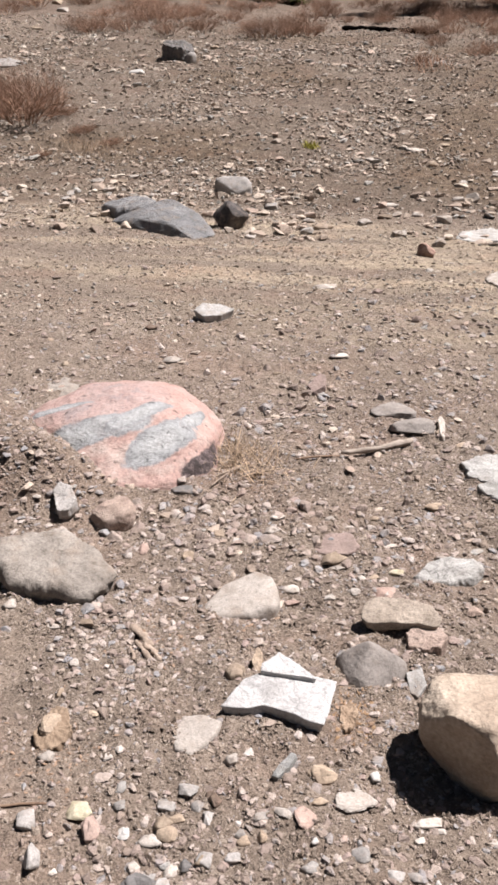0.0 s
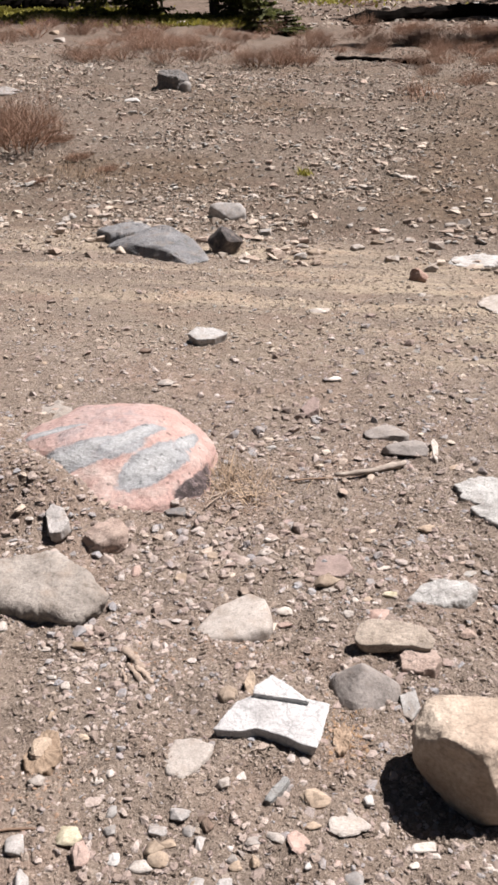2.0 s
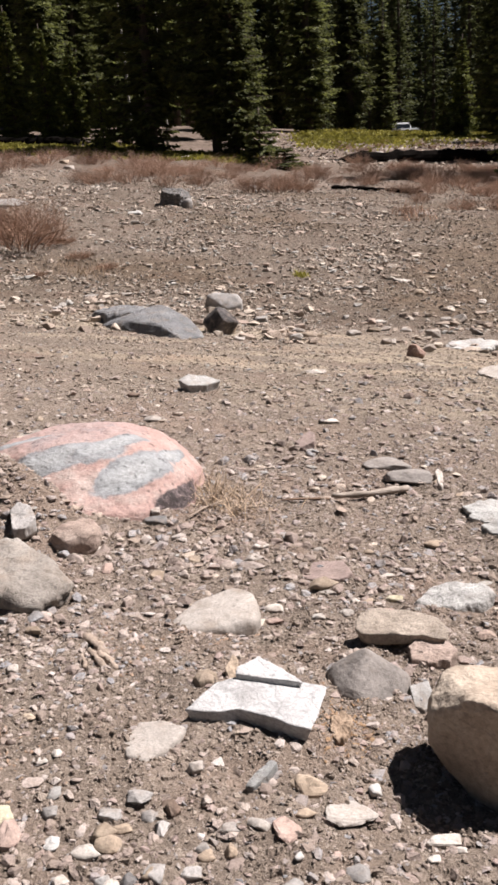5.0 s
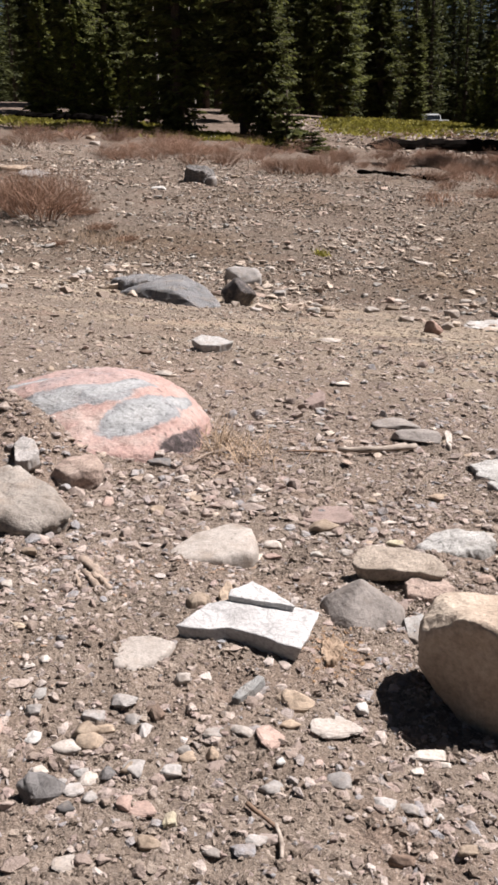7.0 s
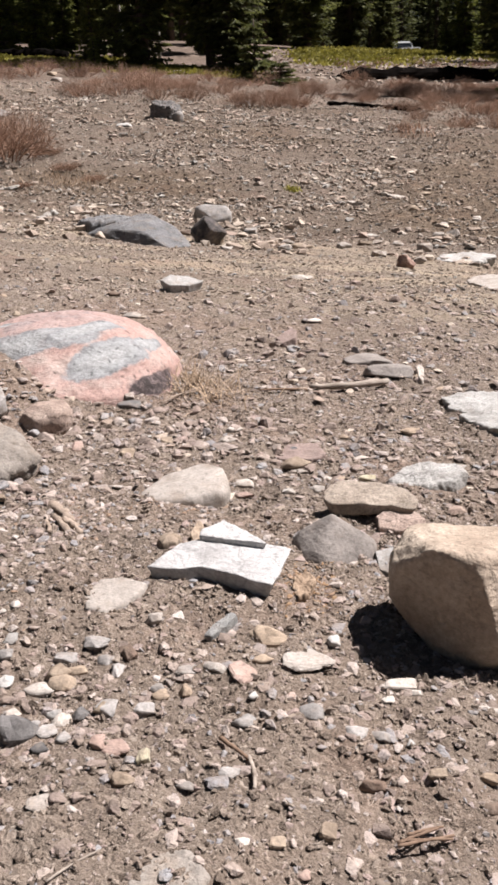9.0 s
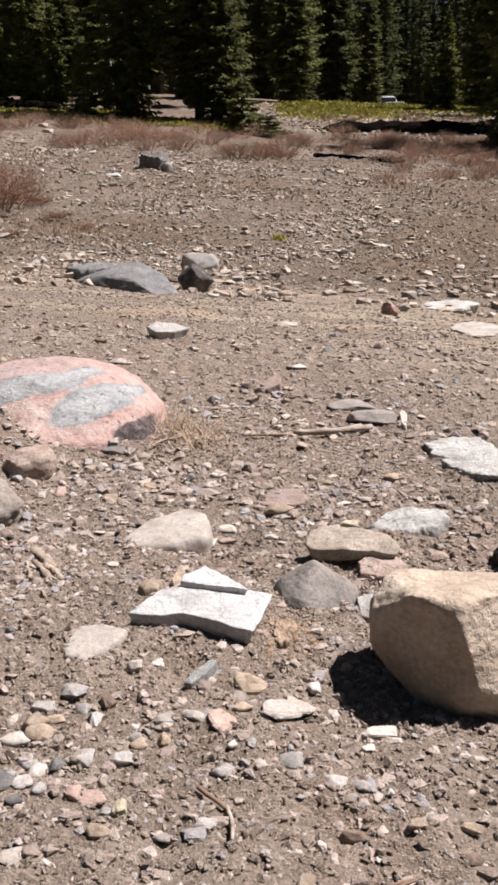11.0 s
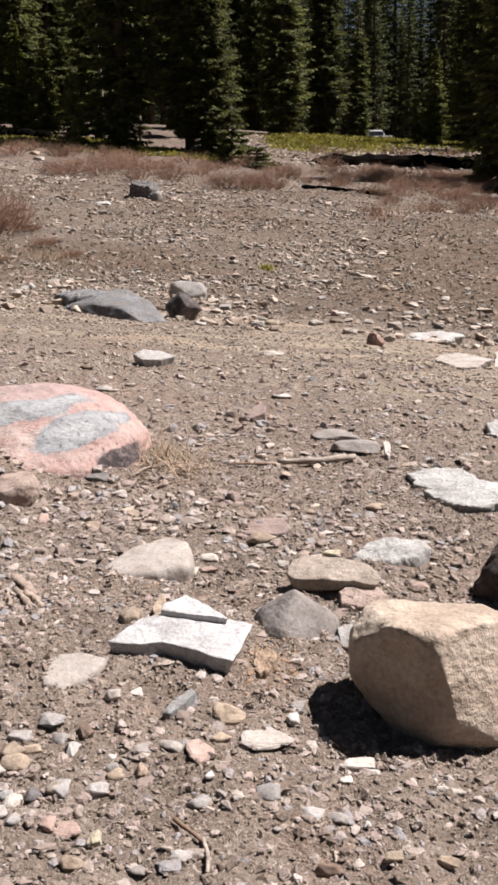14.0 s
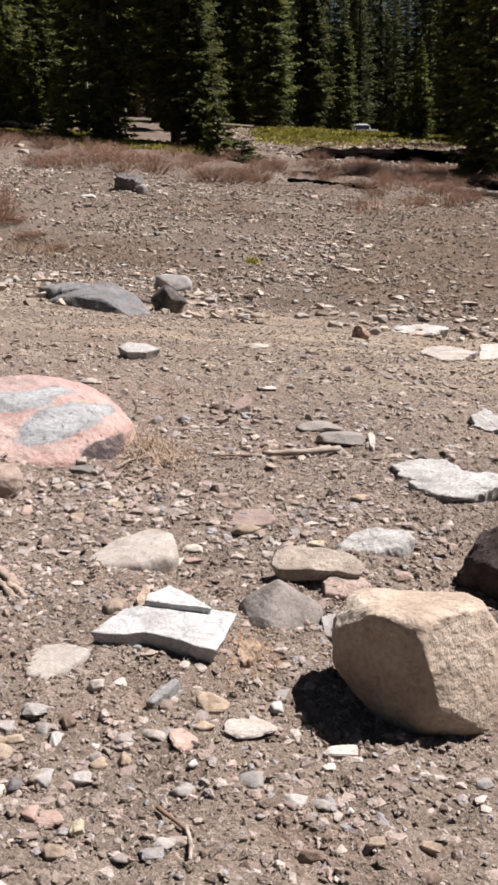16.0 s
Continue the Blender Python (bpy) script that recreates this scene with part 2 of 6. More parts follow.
def dirt_material():
    n = Nodes("gravelly_dirt", 0.95)
    patch = n.noise(0.9, 5, 0.6)
    mid = n.noise(6, 7, 0.72)
    col = n.ramp(mid, [(0.3, (0.16, 0.124, 0.099)), (0.5, (0.27, 0.214, 0.173)), (0.7, (0.38, 0.312, 0.256))])
    col = n.mix(n.ramp(patch, [(0.42, grey(0)), (0.62, grey(0.6))]), col, (0.29, 0.222, 0.172))
    col = n.mix(0.8, col, n.ramp(n.noise(21, 5, 0.75), [(0.32, grey(0.68)), (0.68, grey(1.22))]), "MULTIPLY")
    col = n.mix(0.7, col, n.ramp(n.noise(2.3, 5, 0.7), [(0.34, grey(0.74)), (0.66, grey(1.16))]), "MULTIPLY")
    # grit of two sizes, drawn through a warped space so that no grain repeats
    warp = n.vmath("ADD", n.pos, n.vmath("MULTIPLY", n.node_color_noise(40), (0.03, 0.03, 0.03)))
    for scale, share in ((95, 0.30), (260, 0.35)):
        tone = n.node("ShaderNodeSeparateColor")
        n.put(tone.inputs[0], n.cells(scale, vec=warp))
        grit = n.ramp(tone.outputs[0], [(0.0, (0.07, 0.052, 0.040)), (0.4, (0.19, 0.145, 0.112)), (0.75, (0.30, 0.235, 0.185)), (0.93, (0.45, 0.37, 0.30)), (1.0, (0.62, 0.54, 0.46))])
        col = n.mix(n.ramp(n.noise(scale * 0.25, 3, 0.6), [(0.45, grey(0)), (0.6, grey(share * 2))]), col, grit)
    # pale sandy streaks where wheels packed the soil
    sep = n.node("ShaderNodeSeparateXYZ")
    n.put(sep.inputs[0], n.pos)
    wheel = n.ramp(n.math("MULTIPLY", sep.outputs[1], 0.05), [(0.22, grey(0)), (0.27, grey(0.5)), (0.40, grey(0.5)), (0.43, grey(0))])
    wheel = n.math("MULTIPLY", wheel, n.ramp(n.noise(1.0, 6, 0.65, stretch=(0.55, 1.9, 1.0)), [(0.36, grey(1.6)), (0.60, grey(0.5))]))
    col = n.mix(wheel, col, n.ramp(n.noise(17, 7, 0.8), [(0.36, (0.105, 0.078, 0.060)), (0.5, (0.18, 0.14, 0.109)), (0.64, (0.29, 0.238, 0.191))]))
    streak = n.noise(1.0, 6, 0.65, stretch=(0.30, 2.6, 1.0))
    along = n.math("ADD", n.math("MULTIPLY", sep.outputs[1], 0.05), n.math("MULTIPLY", sep.outputs[0], 0.022))
    band = n.ramp(along, [(0.20, grey(0)), (0.26, grey(0.6)), (0.32, grey(1)), (0.42, grey(1)), (0.45, grey(0.0))])
    sand = n.math("MULTIPLY", band, n.ramp(streak, [(0.44, grey(0)), (0.58, grey(0.95))]))
    col = n.mix(sand, col, n.ramp(n.noise(24, 6, 0.75), [(0.32, (0.22, 0.174, 0.126)), (0.5, (0.37, 0.300, 0.220)), (0.7, (0.54, 0.452, 0.345))]))
    # darker soil on the bank
    damp = n.ramp(n.math("MULTIPLY", sep.outputs[1], 0.02), [(0.165, grey(0)), (0.185, grey(0.8)), (0.36, grey(0.75)), (0.42, grey(0.3))])
    col = n.mix(damp, col, n.ramp(n.noise(1.3, 6, 0.7), [(0.35, (0.068, 0.049, 0.035)), (0.65, (0.14, 0.105, 0.078))]))
    # broken stone on the far bank, fading into brown soil under the shrubs
    far = n.ramp(n.math("MULTIPLY", sep.outputs[1], 0.02), [(0.17, grey(0)), (0.24, grey(0.35)), (0.38, grey(0.35)), (0.44, grey(0.1))])
    tone2 = n.node("ShaderNodeSeparateColor")
    n.put(tone2.inputs[0], n.cells(26, vec=warp))
    chip_col = n.ramp(tone2.outputs[1], [(0.0, (0.09, 0.070, 0.056)), (0.5, (0.20, 0.157, 0.125)), (0.85, (0.32, 0.262, 0.215)), (1.0, (0.5, 0.44, 0.38))])
    col = n.mix(far, col, chip_col)
    # bare brown soil between the drifts of broken stone
    soil = n.node("ShaderNodeAttribute", attribute_name="bare_soil").outputs["Fac"]
    col = n.mix(n.math("MULTIPLY", soil, 0.85), col, n.ramp(n.noise(9, 6, 0.75), [(0.36, (0.056, 0.038, 0.024)), (0.50, (0.122, 0.085, 0.056)), (0.64, (0.225, 0.167, 0.118))]))
    # reddish earth here and there close by
    red = n.ramp(n.noise(1.7, 4, 0.6, stretch=(1.0, 1.3, 1.0)), [(0.50, grey(0)), (0.70, grey(0.55))])
    col = n.mix(red, col, n.mix(1.0, col, (1.06, 0.90, 0.86), "MULTIPLY"))
    # brown litter up the slope, with the firs' shade mixed into its colour
    litter = n.ramp(n.math("MULTIPLY", sep.outputs[1], 0.01), [(0.19, grey(0)), (0.23, grey(0.65)), (0.30, grey(0.9))])
    col = n.mix(litter, col, n.ramp(n.noise(3, 7, 0.75), [(0.3, (0.06, 0.042, 0.031)), (0.5, (0.14, 0.10, 0.076)), (0.72, (0.27, 0.205, 0.163))]))
    col = n.mix(n.ramp(n.noise(0.35, 4, 0.6), [(0.5, grey(0)), (0.7, grey(0.4))]), col, (0.115, 0.080, 0.058))
    h = n.math("ADD", n.noise(38, 6, 0.75), n.math("MULTIPLY", n.cells(130, "Distance", vec=warp), -0.15))
    h = n.math("ADD", h, n.math("MULTIPLY", mid, 1.9))
    return n.finish(col, h, 1.0, 0.015)


def gravel_material(name, lift=1.0, cool=1.05):
    n = Nodes(name, 0.9)
    isl = n.island()
    cols = [(0.0, (0.15, 0.117, 0.098)), (0.12, (0.22, 0.172, 0.142)), (0.30, (0.28, 0.220, 0.184)), (0.42, (0.325, 0.246, 0.21)), (0.50, (0.30, 0.295, 0.285)), (0.60, (0.235, 0.225, 0.22)),
            (0.72, (0.36, 0.292, 0.245)), (0.86, (0.41, 0.345, 0.292)), (0.95, (0.45, 0.39, 0.338)), (1.0, (0.51, 0.46, 0.41))]
    col = n.ramp(isl, [(p, (c[0] * lift, c[1] * lift, c[2] * cool * lift)) for p, c in cols])
    col = n.mix(0.6, col, n.ramp(n.noise(90, 4, 0.7), [(0.3, grey(0.6)), (0.7, grey(1.3))]), "MULTIPLY")
    # dust lies in the hollows of each stone
    col = n.mix(n.ramp(n.noise(28, 4, 0.7), [(0.40, grey(0)), (0.66, grey(0.65))]), col, (0.285 * lift, 0.225 * lift, 0.18 * lift))
    return n.finish(col, n.noise(160, 3, 0.7), 0.8, 0.006)


def plain_material(name, c0, c1, scale, rough=0.85, stretch=None, random=0.15, bump=0.3, dist=0.004):
    n = Nodes(name, rough)
    f = n.noise(scale, 4, 0.65, stretch=stretch)
    col = n.ramp(f, [(0.3, c0), (0.7, c1)])
    col = n.mix(1.0, col, n.ramp(n.random(), [(0, grey(1 - random)), (1, grey(1 + random))]), "MULTIPLY")
    return n.finish(col, f, bump, dist)


def leaf_material(name, dark, light, thin=0.3):
    """Foliage: each spray has its own tone, and lets a little light through."""
    n = Nodes(name, 0.75)
    col = n.ramp(n.island(), [(0.0, dark), (0.75, light), (1.0, tuple(v * 1.4 for v in light))])
    col = n.mix(1.0, col, n.ramp(n.random(), [(0, grey(0.75)), (1, grey(1.25))]), "MULTIPLY")
    n.finish(col, tone=1.0)
    if thin:
        glow = n.node("ShaderNodeBsdfTranslucent")
        n.put(glow.inputs[0], col)
        both = n.node("ShaderNodeMixShader")
        n.put(both.inputs[0], thin)
        n.t.links.new(n.bsdf.outputs[0], both.inputs[1])
        n.t.links.new(glow.outputs[0], both.inputs[2])
        n.t.links.new(both.outputs[0], n.t.nodes["Material Output"].inputs[0])
    return n.m


def clod_material(name, lift=1.0):
    n = Nodes(name, 0.98)
    col = n.ramp(n.island(), [(p, tuple(v * lift for v in c)) for p, c in ((0.0, (0.15, 0.116, 0.091)), (0.5, (0.255, 0.203, 0.164)), (1.0, (0.36, 0.296, 0.243)))])
    col = n.mix(0.6, col, n.ramp(n.noise(120, 4, 0.75), [(0.3, grey(0.6)), (0.7, grey(1.3))]), "MULTIPLY")
    return n.finish(col, n.noise(200, 4, 0.75), 1.0, 0.006)


M_CLOD = clod_material("soil_clod", 1.22)
M_DARKCLOD = clod_material("dark_soil_clod", 0.85)
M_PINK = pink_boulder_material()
M_DIRT = dirt_material()
M_GRAVEL = gravel_material("loose_gravel", 1.2)
M_GRAVEL_FOOT = gravel_material("bank_foot_gravel", 1.42, 0.97)
M_GRAVEL_FAR = gravel_material("bank_gravel", 1.28, 0.95)
M_BARK = plain_material("fir_bark", (0.05, 0.038, 0.03), (0.13, 0.10, 0.08), 12, 0.95, (1, 1, 0.2))
M_PALEBARK = plain_material("dead_pale_wood", (0.30, 0.27, 0.24), (0.50, 0.46, 0.42), 10, 0.9, (1, 1, 0.25))
M_WOOD = plain_material("weathered_wood", (0.20, 0.16, 0.13), (0.47, 0.405, 0.345), 45, 0.9, (0.15, 1, 1), 0.15, 0.9, 0.006)
M_TWIG = plain_material("brown_twig", (0.16, 0.10, 0.07), (0.32, 0.22, 0.155), 60, 0.9)
M_SPLINTER = plain_material("tan_splinter", (0.26, 0.195, 0.15), (0.48, 0.385, 0.31), 90, 0.9, (1, 1, 0.3), 0.2, 0.8, 0.003)
M_LITTER = plain_material("orange_needle_litter", (0.24, 0.14, 0.08), (0.47, 0.315, 0.19), 70, 0.95)
M_CHIP = plain_material("bark_chip", (0.20, 0.125, 0.085), (0.40, 0.28, 0.20), 60, 0.9)
M_BARKLUMP = plain_material("orange_bark", (0.21, 0.145, 0.10), (0.40, 0.30, 0.215), 35, 0.9, (1, 1, 0.4), 0.1, 0.9, 0.008)
# near black, so that sunlit logs look as dark as wood in shade
M_LOG = plain_material("shade_black_log", (0.003, 0.0025, 0.002), (0.009, 0.007, 0.006), 8, 1.0)
M_LOG.node_tree.nodes["Principled BSDF"].inputs["Specular IOR Level"].default_value = 0.02
M_STRAW = leaf_material("dry_straw", (0.20, 0.142, 0.096), (0.40, 0.30, 0.21))
M_FIR = leaf_material("fir_needles", (0.055, 0.061, 0.022), (0.108, 0.116, 0.035), 0.45)
# darker copy of the fir needles; the deep forest's shade is in its colour
M_FIR_DEEP = leaf_material("fir_needles_painted_shade", (0.036, 0.042, 0.018), (0.066, 0.072, 0.025), 0.40)
M_YOUNG = leaf_material("young_fir_needles", (0.055, 0.066, 0.019), (0.15, 0.16, 0.038), 0.40)
M_SHRUB = leaf_material("bare_shrub_twigs", (0.135, 0.080, 0.056), (0.32, 0.205, 0.145), 0.15)
M_SHRUB_TAN = leaf_material("tan_shrub_twigs", (0.15, 0.088, 0.06), (0.34, 0.215, 0.15), 0.15)
M_HERB = leaf_material("yellow_green_herbs", (0.125, 0.116, 0.022), (0.255, 0.228, 0.046))
M_CARPAINT = plain_material("white_car_paint", (0.70, 0.71, 0.73), (0.78, 0.79, 0.80), 2, 0.3)
M_GLASS = plain_material("dark_car_glass", (0.02, 0.025, 0.03), (0.035, 0.04, 0.05), 2, 0.08)
M_TYRE = plain_material("black_rubber", (0.015, 0.015, 0.015), (0.03, 0.03, 0.03), 20, 0.9)


# ---- ground ----
GROUND_Y = [-50, 0, 3.5, 4.8, 6, 7.9, 9.5, 10.7, 11.6, 13, 14.8, 17, 18.8, 20, 24, 28.4, 34.4, 45, 57, 75, 120, 400, 2000]
GROUND_Z = [0, 0, 0, 0.05, 0.04, -0.07, -0.04, 0.06, 0.22, 0.52, 0.85, 1.1, 1.32, 1.5, 2.05, 2.55, 3.27, 4.65, 5.98, 6.5, 8.5, 20, 30]


def slope_z(x, y):
    """The smooth lie of the land; takes numbers or arrays."""
    s = np.maximum(0.15, 0.06 * y)
    g = sum(np.interp(y + k * s, GROUND_Y, GROUND_Z) for k in (-1.5, -0.5, 0.5, 1.5)) / 4
    return g - 0.11 * x / (1 + np.abs(x) / 40)


def relief(x, y):
    """Clods, ruts and hollows on top of it."""
    r = 0.020 * noise.fractal(Vector((x * 2.1, y * 2.1, 3.7)), 0.9, 2.0, 3)
    r += 0.015 * noise.fractal(Vector((x * 9, y * 9, 1.2)), 0.7, 2.1, 4) * (1 if y < 4.2 else max(0.6, 1 - (y - 4.2)))
    if y < 4.8:
        r += 0.0095 * noise.fractal(Vector((x * 22, y * 22, 4.4)), 0.6, 2.1, 2)
    if y > 8.5:
        r += min(1, (y - 8.5)) * 0.022 * noise.fractal(Vector((x * 2.6, y * 2.6, 6.6)), 0.8, 2.0, 3)
    if y > 9:
        r += min(1, (y - 9) / 6) * 0.10 * noise.fractal(Vector((x * 0.5, y * 0.5, 9.1)), 0.9, 2.0, 4)
    # soil pushed up round the white slab and its neighbours
    r += 0.030 * math.exp(-((x + 0.11) / 0.17) ** 4 - ((y - 1.85) / 0.13) ** 4)
    r += 0.020 * math.exp(-((x - 0.22) / 0.16) ** 4 - ((y - 2.12) / 0.12) ** 4)
    # soil heaped against the foot of the pink boulder
    r += 0.17 * math.exp(-((x + 1.17) ** 2 / 0.075 + (y - 3.03) ** 2 / 0.075))
    r += 0.085 * math.exp(-((x + 0.97) ** 2 / 0.03 + (y - 2.92) ** 2 / 0.02))
    r += 0.15 * math.exp(-((x + 1.42) ** 2 / 0.06 + (y - 3.35) ** 2 / 0.10))
    return r


def bare_soil(x, y):
    """1 where the bank shows brown soil, 0 where broken stone covers it."""
    if y < 8.9 or y > 26 or abs(x) > 14:
        return 0.0
    m = 0.17 + 0.62 * max(0.0, min(1.0, (x - 0.6) / 2.0)) + 1.0 * noise.fractal(Vector((x * 0.33, y * 0.6, 2.2)), 0.9, 2, 4)
    for cx, cy, wx, wy in ((-2.6, 11.5, 1.5, 0.75), (2.2, 10.9, 1.1, 0.9), (3.4, 12.8, 1.3, 1.3), (-0.2, 15.0, 1.0, 0.5)):
        m += 1.1 * math.exp(-((x - cx) / wx) ** 2 - ((y - cy) / wy) ** 2)
    m -= 0.9 * math.exp(-((x - 0.2) / 0.8) ** 2 - ((y - 11.3) / 1.2) ** 2)
    return max(0.0, min(1.0, m)) * min(1, (y - 8.9) / 0.6)


def ground_z(x, y):
    return float(slope_z(x, y)) + relief(x, y)


def steps(spans):
    out = [spans[0][0]]
    for a, b, s0, s1 in spans:
        v = a
        while v < b - 1e-6:
            k = (v - a) / (b - a)
            v = min(b, v + s0 * (1 - k) + s1 * k)
            out.append(v)
    return out


def link_mesh(name, verts, faces, material, smooth=False):
    me = bpy.data.meshes.new(name)
    me.from_pydata(verts, [], faces)
    me.materials.append(material)
    if smooth:
        me.shade_smooth()
    me.update()
    return me


ys = steps([(-60, -4, 8, 2), (-4, 0.6, 0.16, 0.03), (0.6, 4.6, 0.016, 0.022), (4.6, 12, 0.024, 0.1), (12, 40, 0.09, 0.5), (40, 140, 0.5, 8), (140, 1500, 20, 200)])
half = steps([(0, 1.4, 0.017, 0.018), (1.4, 4, 0.02, 0.09), (4, 14, 0.08, 0.5), (14, 60, 0.5, 6), (60, 1200, 10, 160)])
xs = [-v for v in reversed(half[1:])] + half
gv = [(x, y, ground_z(x, y) if y < 45 and abs(x) < 16 else float(slope_z(x, y))) for y in ys for x in xs]
nx = len(xs)
gf = [(j * nx + i, j * nx + i + 1, (j + 1) * nx + i + 1, (j + 1) * nx + i) for j in range(len(ys) - 1) for i in range(nx - 1)]
ground_mesh = link_mesh("ground", gv, gf, M_DIRT, True)
ground_mesh.attributes.new("bare_soil", "FLOAT", "POINT").data.foreach_set("value", [bare_soil(v[0], v[1]) for v in gv])
tagged(new("ground", ground_mesh), "dry brown gravelly dirt slope with packed wheel tracks", "ground", kind="structure")


# ---- stone shapes ----
def rock_bmesh(dims, cuts=(), seed=0, rough=0.03, power=2.6, sub=3, smooth=1):
    """A stone: a rounded block, cut by planes (normal, distance from the centre as a share of the size there), then roughened."""
    bm = bmesh.new()
    bmesh.ops.create_icosphere(bm, subdivisions=sub, radius=1)
    off = Vector((seed * 7.31, seed * 3.17, seed * 1.73))
    size = max(dims)
    for v in bm.verts:
        p = v.co.normalized()
        r = (abs(p.x) ** power + abs(p.y) ** power + abs(p.z) ** power) ** (-1 / power)
        v.co = p * r
    for n, d in cuts:
        n = Vector(n).normalized()
        for v in bm.verts:
            over = v.co.dot(n) - d
            if over > 0:
                v.co -= n * over * 0.96
    for _ in range(smooth):
        bmesh.ops.smooth_vert(bm, verts=bm.verts, factor=0.5, use_axis_x=True, use_axis_y=True, use_axis_z=True)
    for v in bm.verts:
        p = v.co.normalized()
        f = 1 + rough * 2.2 * noise.fractal(v.co * 1.3 + off, 0.9, 2, 2) + rough * noise.fractal(v.co * 4.5 + off, 0.8, 2, 4)
        v.co = Vector((v.co.x * f * dims[0] / 2, v.co.y * f * dims[1] / 2, v.co.z * f * dims[2] / 2))
    return bm


def rock_mesh(name, *args, flat=False, **kw):
    bm = rock_bmesh(*args, **kw)
    me = bpy.data.meshes.new(name)
    bm.to_mesh(me)
    bm.free()
    if not flat:
        me.shade_smooth()
    return me


def outline_cuts(x, y, dims, corners, lean=0.0):
    """Upright cut planes that give a block the outline of the corners, which run anticlockwise."""
    out = []
    for (ax, ay), (bx, by) in zip(corners, corners[1:] + corners[:1]):
        n = Vector((by - ay, ax - bx)).normalized()
        d = (ax - x) * n.x + (ay - y) * n.y
        m = Vector((n.x * dims[0] / 2, n.y * dims[1] / 2, lean * dims[2] / 2))
        out.append((m, d / m.length))
    return out


def chip_bmesh(rng, points, bevel):
    """An angular chip of unit size: the hull of some chance points, its edges a little worn."""
    bm = bmesh.new()
    for _ in range(points):
        p = Vector((rng.gauss(0, 1), rng.gauss(0, 1), rng.gauss(0, 1))).normalized() * rng.uniform(0.8, 1.0)
        bm.verts.new((p.x * 0.5, p.y * 0.5, max(-0.36, min(0.36, p.z * 0.5))))
    hull = bmesh.ops.convex_hull(bm, input=bm.verts)
    loose = [v for v in bm.verts if not v.link_faces]
    bmesh.ops.delete(bm, geom=loose, context="VERTS")
    if bevel:
        bmesh.ops.dissolve_limit(bm, angle_limit=0.25, verts=bm.verts, edges=bm.edges)
        bmesh.ops.bevel(bm, geom=bm.edges[:], offset=bevel, segments=1, affect="EDGES", clamp_overlap=True)
    bmesh.ops.triangulate(bm, faces=bm.faces)
    return bm


def random_cuts(rng, count, near, far):
    out = []
    for _ in range(count):
        v = Vector((rng.uniform(-1, 1), rng.uniform(-1, 1), rng.uniform(-0.7, 1)))
        out.append((v, rng.uniform(near, far)))
    return out


def rock(name, x, y, dims, material, label, rot=(0, 0, 0), sink=0.25, lift=0.0, category="rock", group="", corners=None, lean=0.0, facets=0, cuts=(), **kw):
    """One larger rock with a shape of its own, bedded in the soil."""
    cuts = list(cuts) + (outline_cuts(x, y, dims, corners, lean) if corners else [])
    cuts += random_cuts(random.Random(kw["seed"]), facets, 0.62, 0.88)
    me = rock_mesh(name, dims, cuts=cuts, **kw)
    me.materials.append(material)
    ob = new(name, me)
    ob.matrix_basis = pose(x, y, ground_z(x, y) + dims[2] * (0.5 - sink) + lift, *rot)
    return tagged(ob, label, category, group)


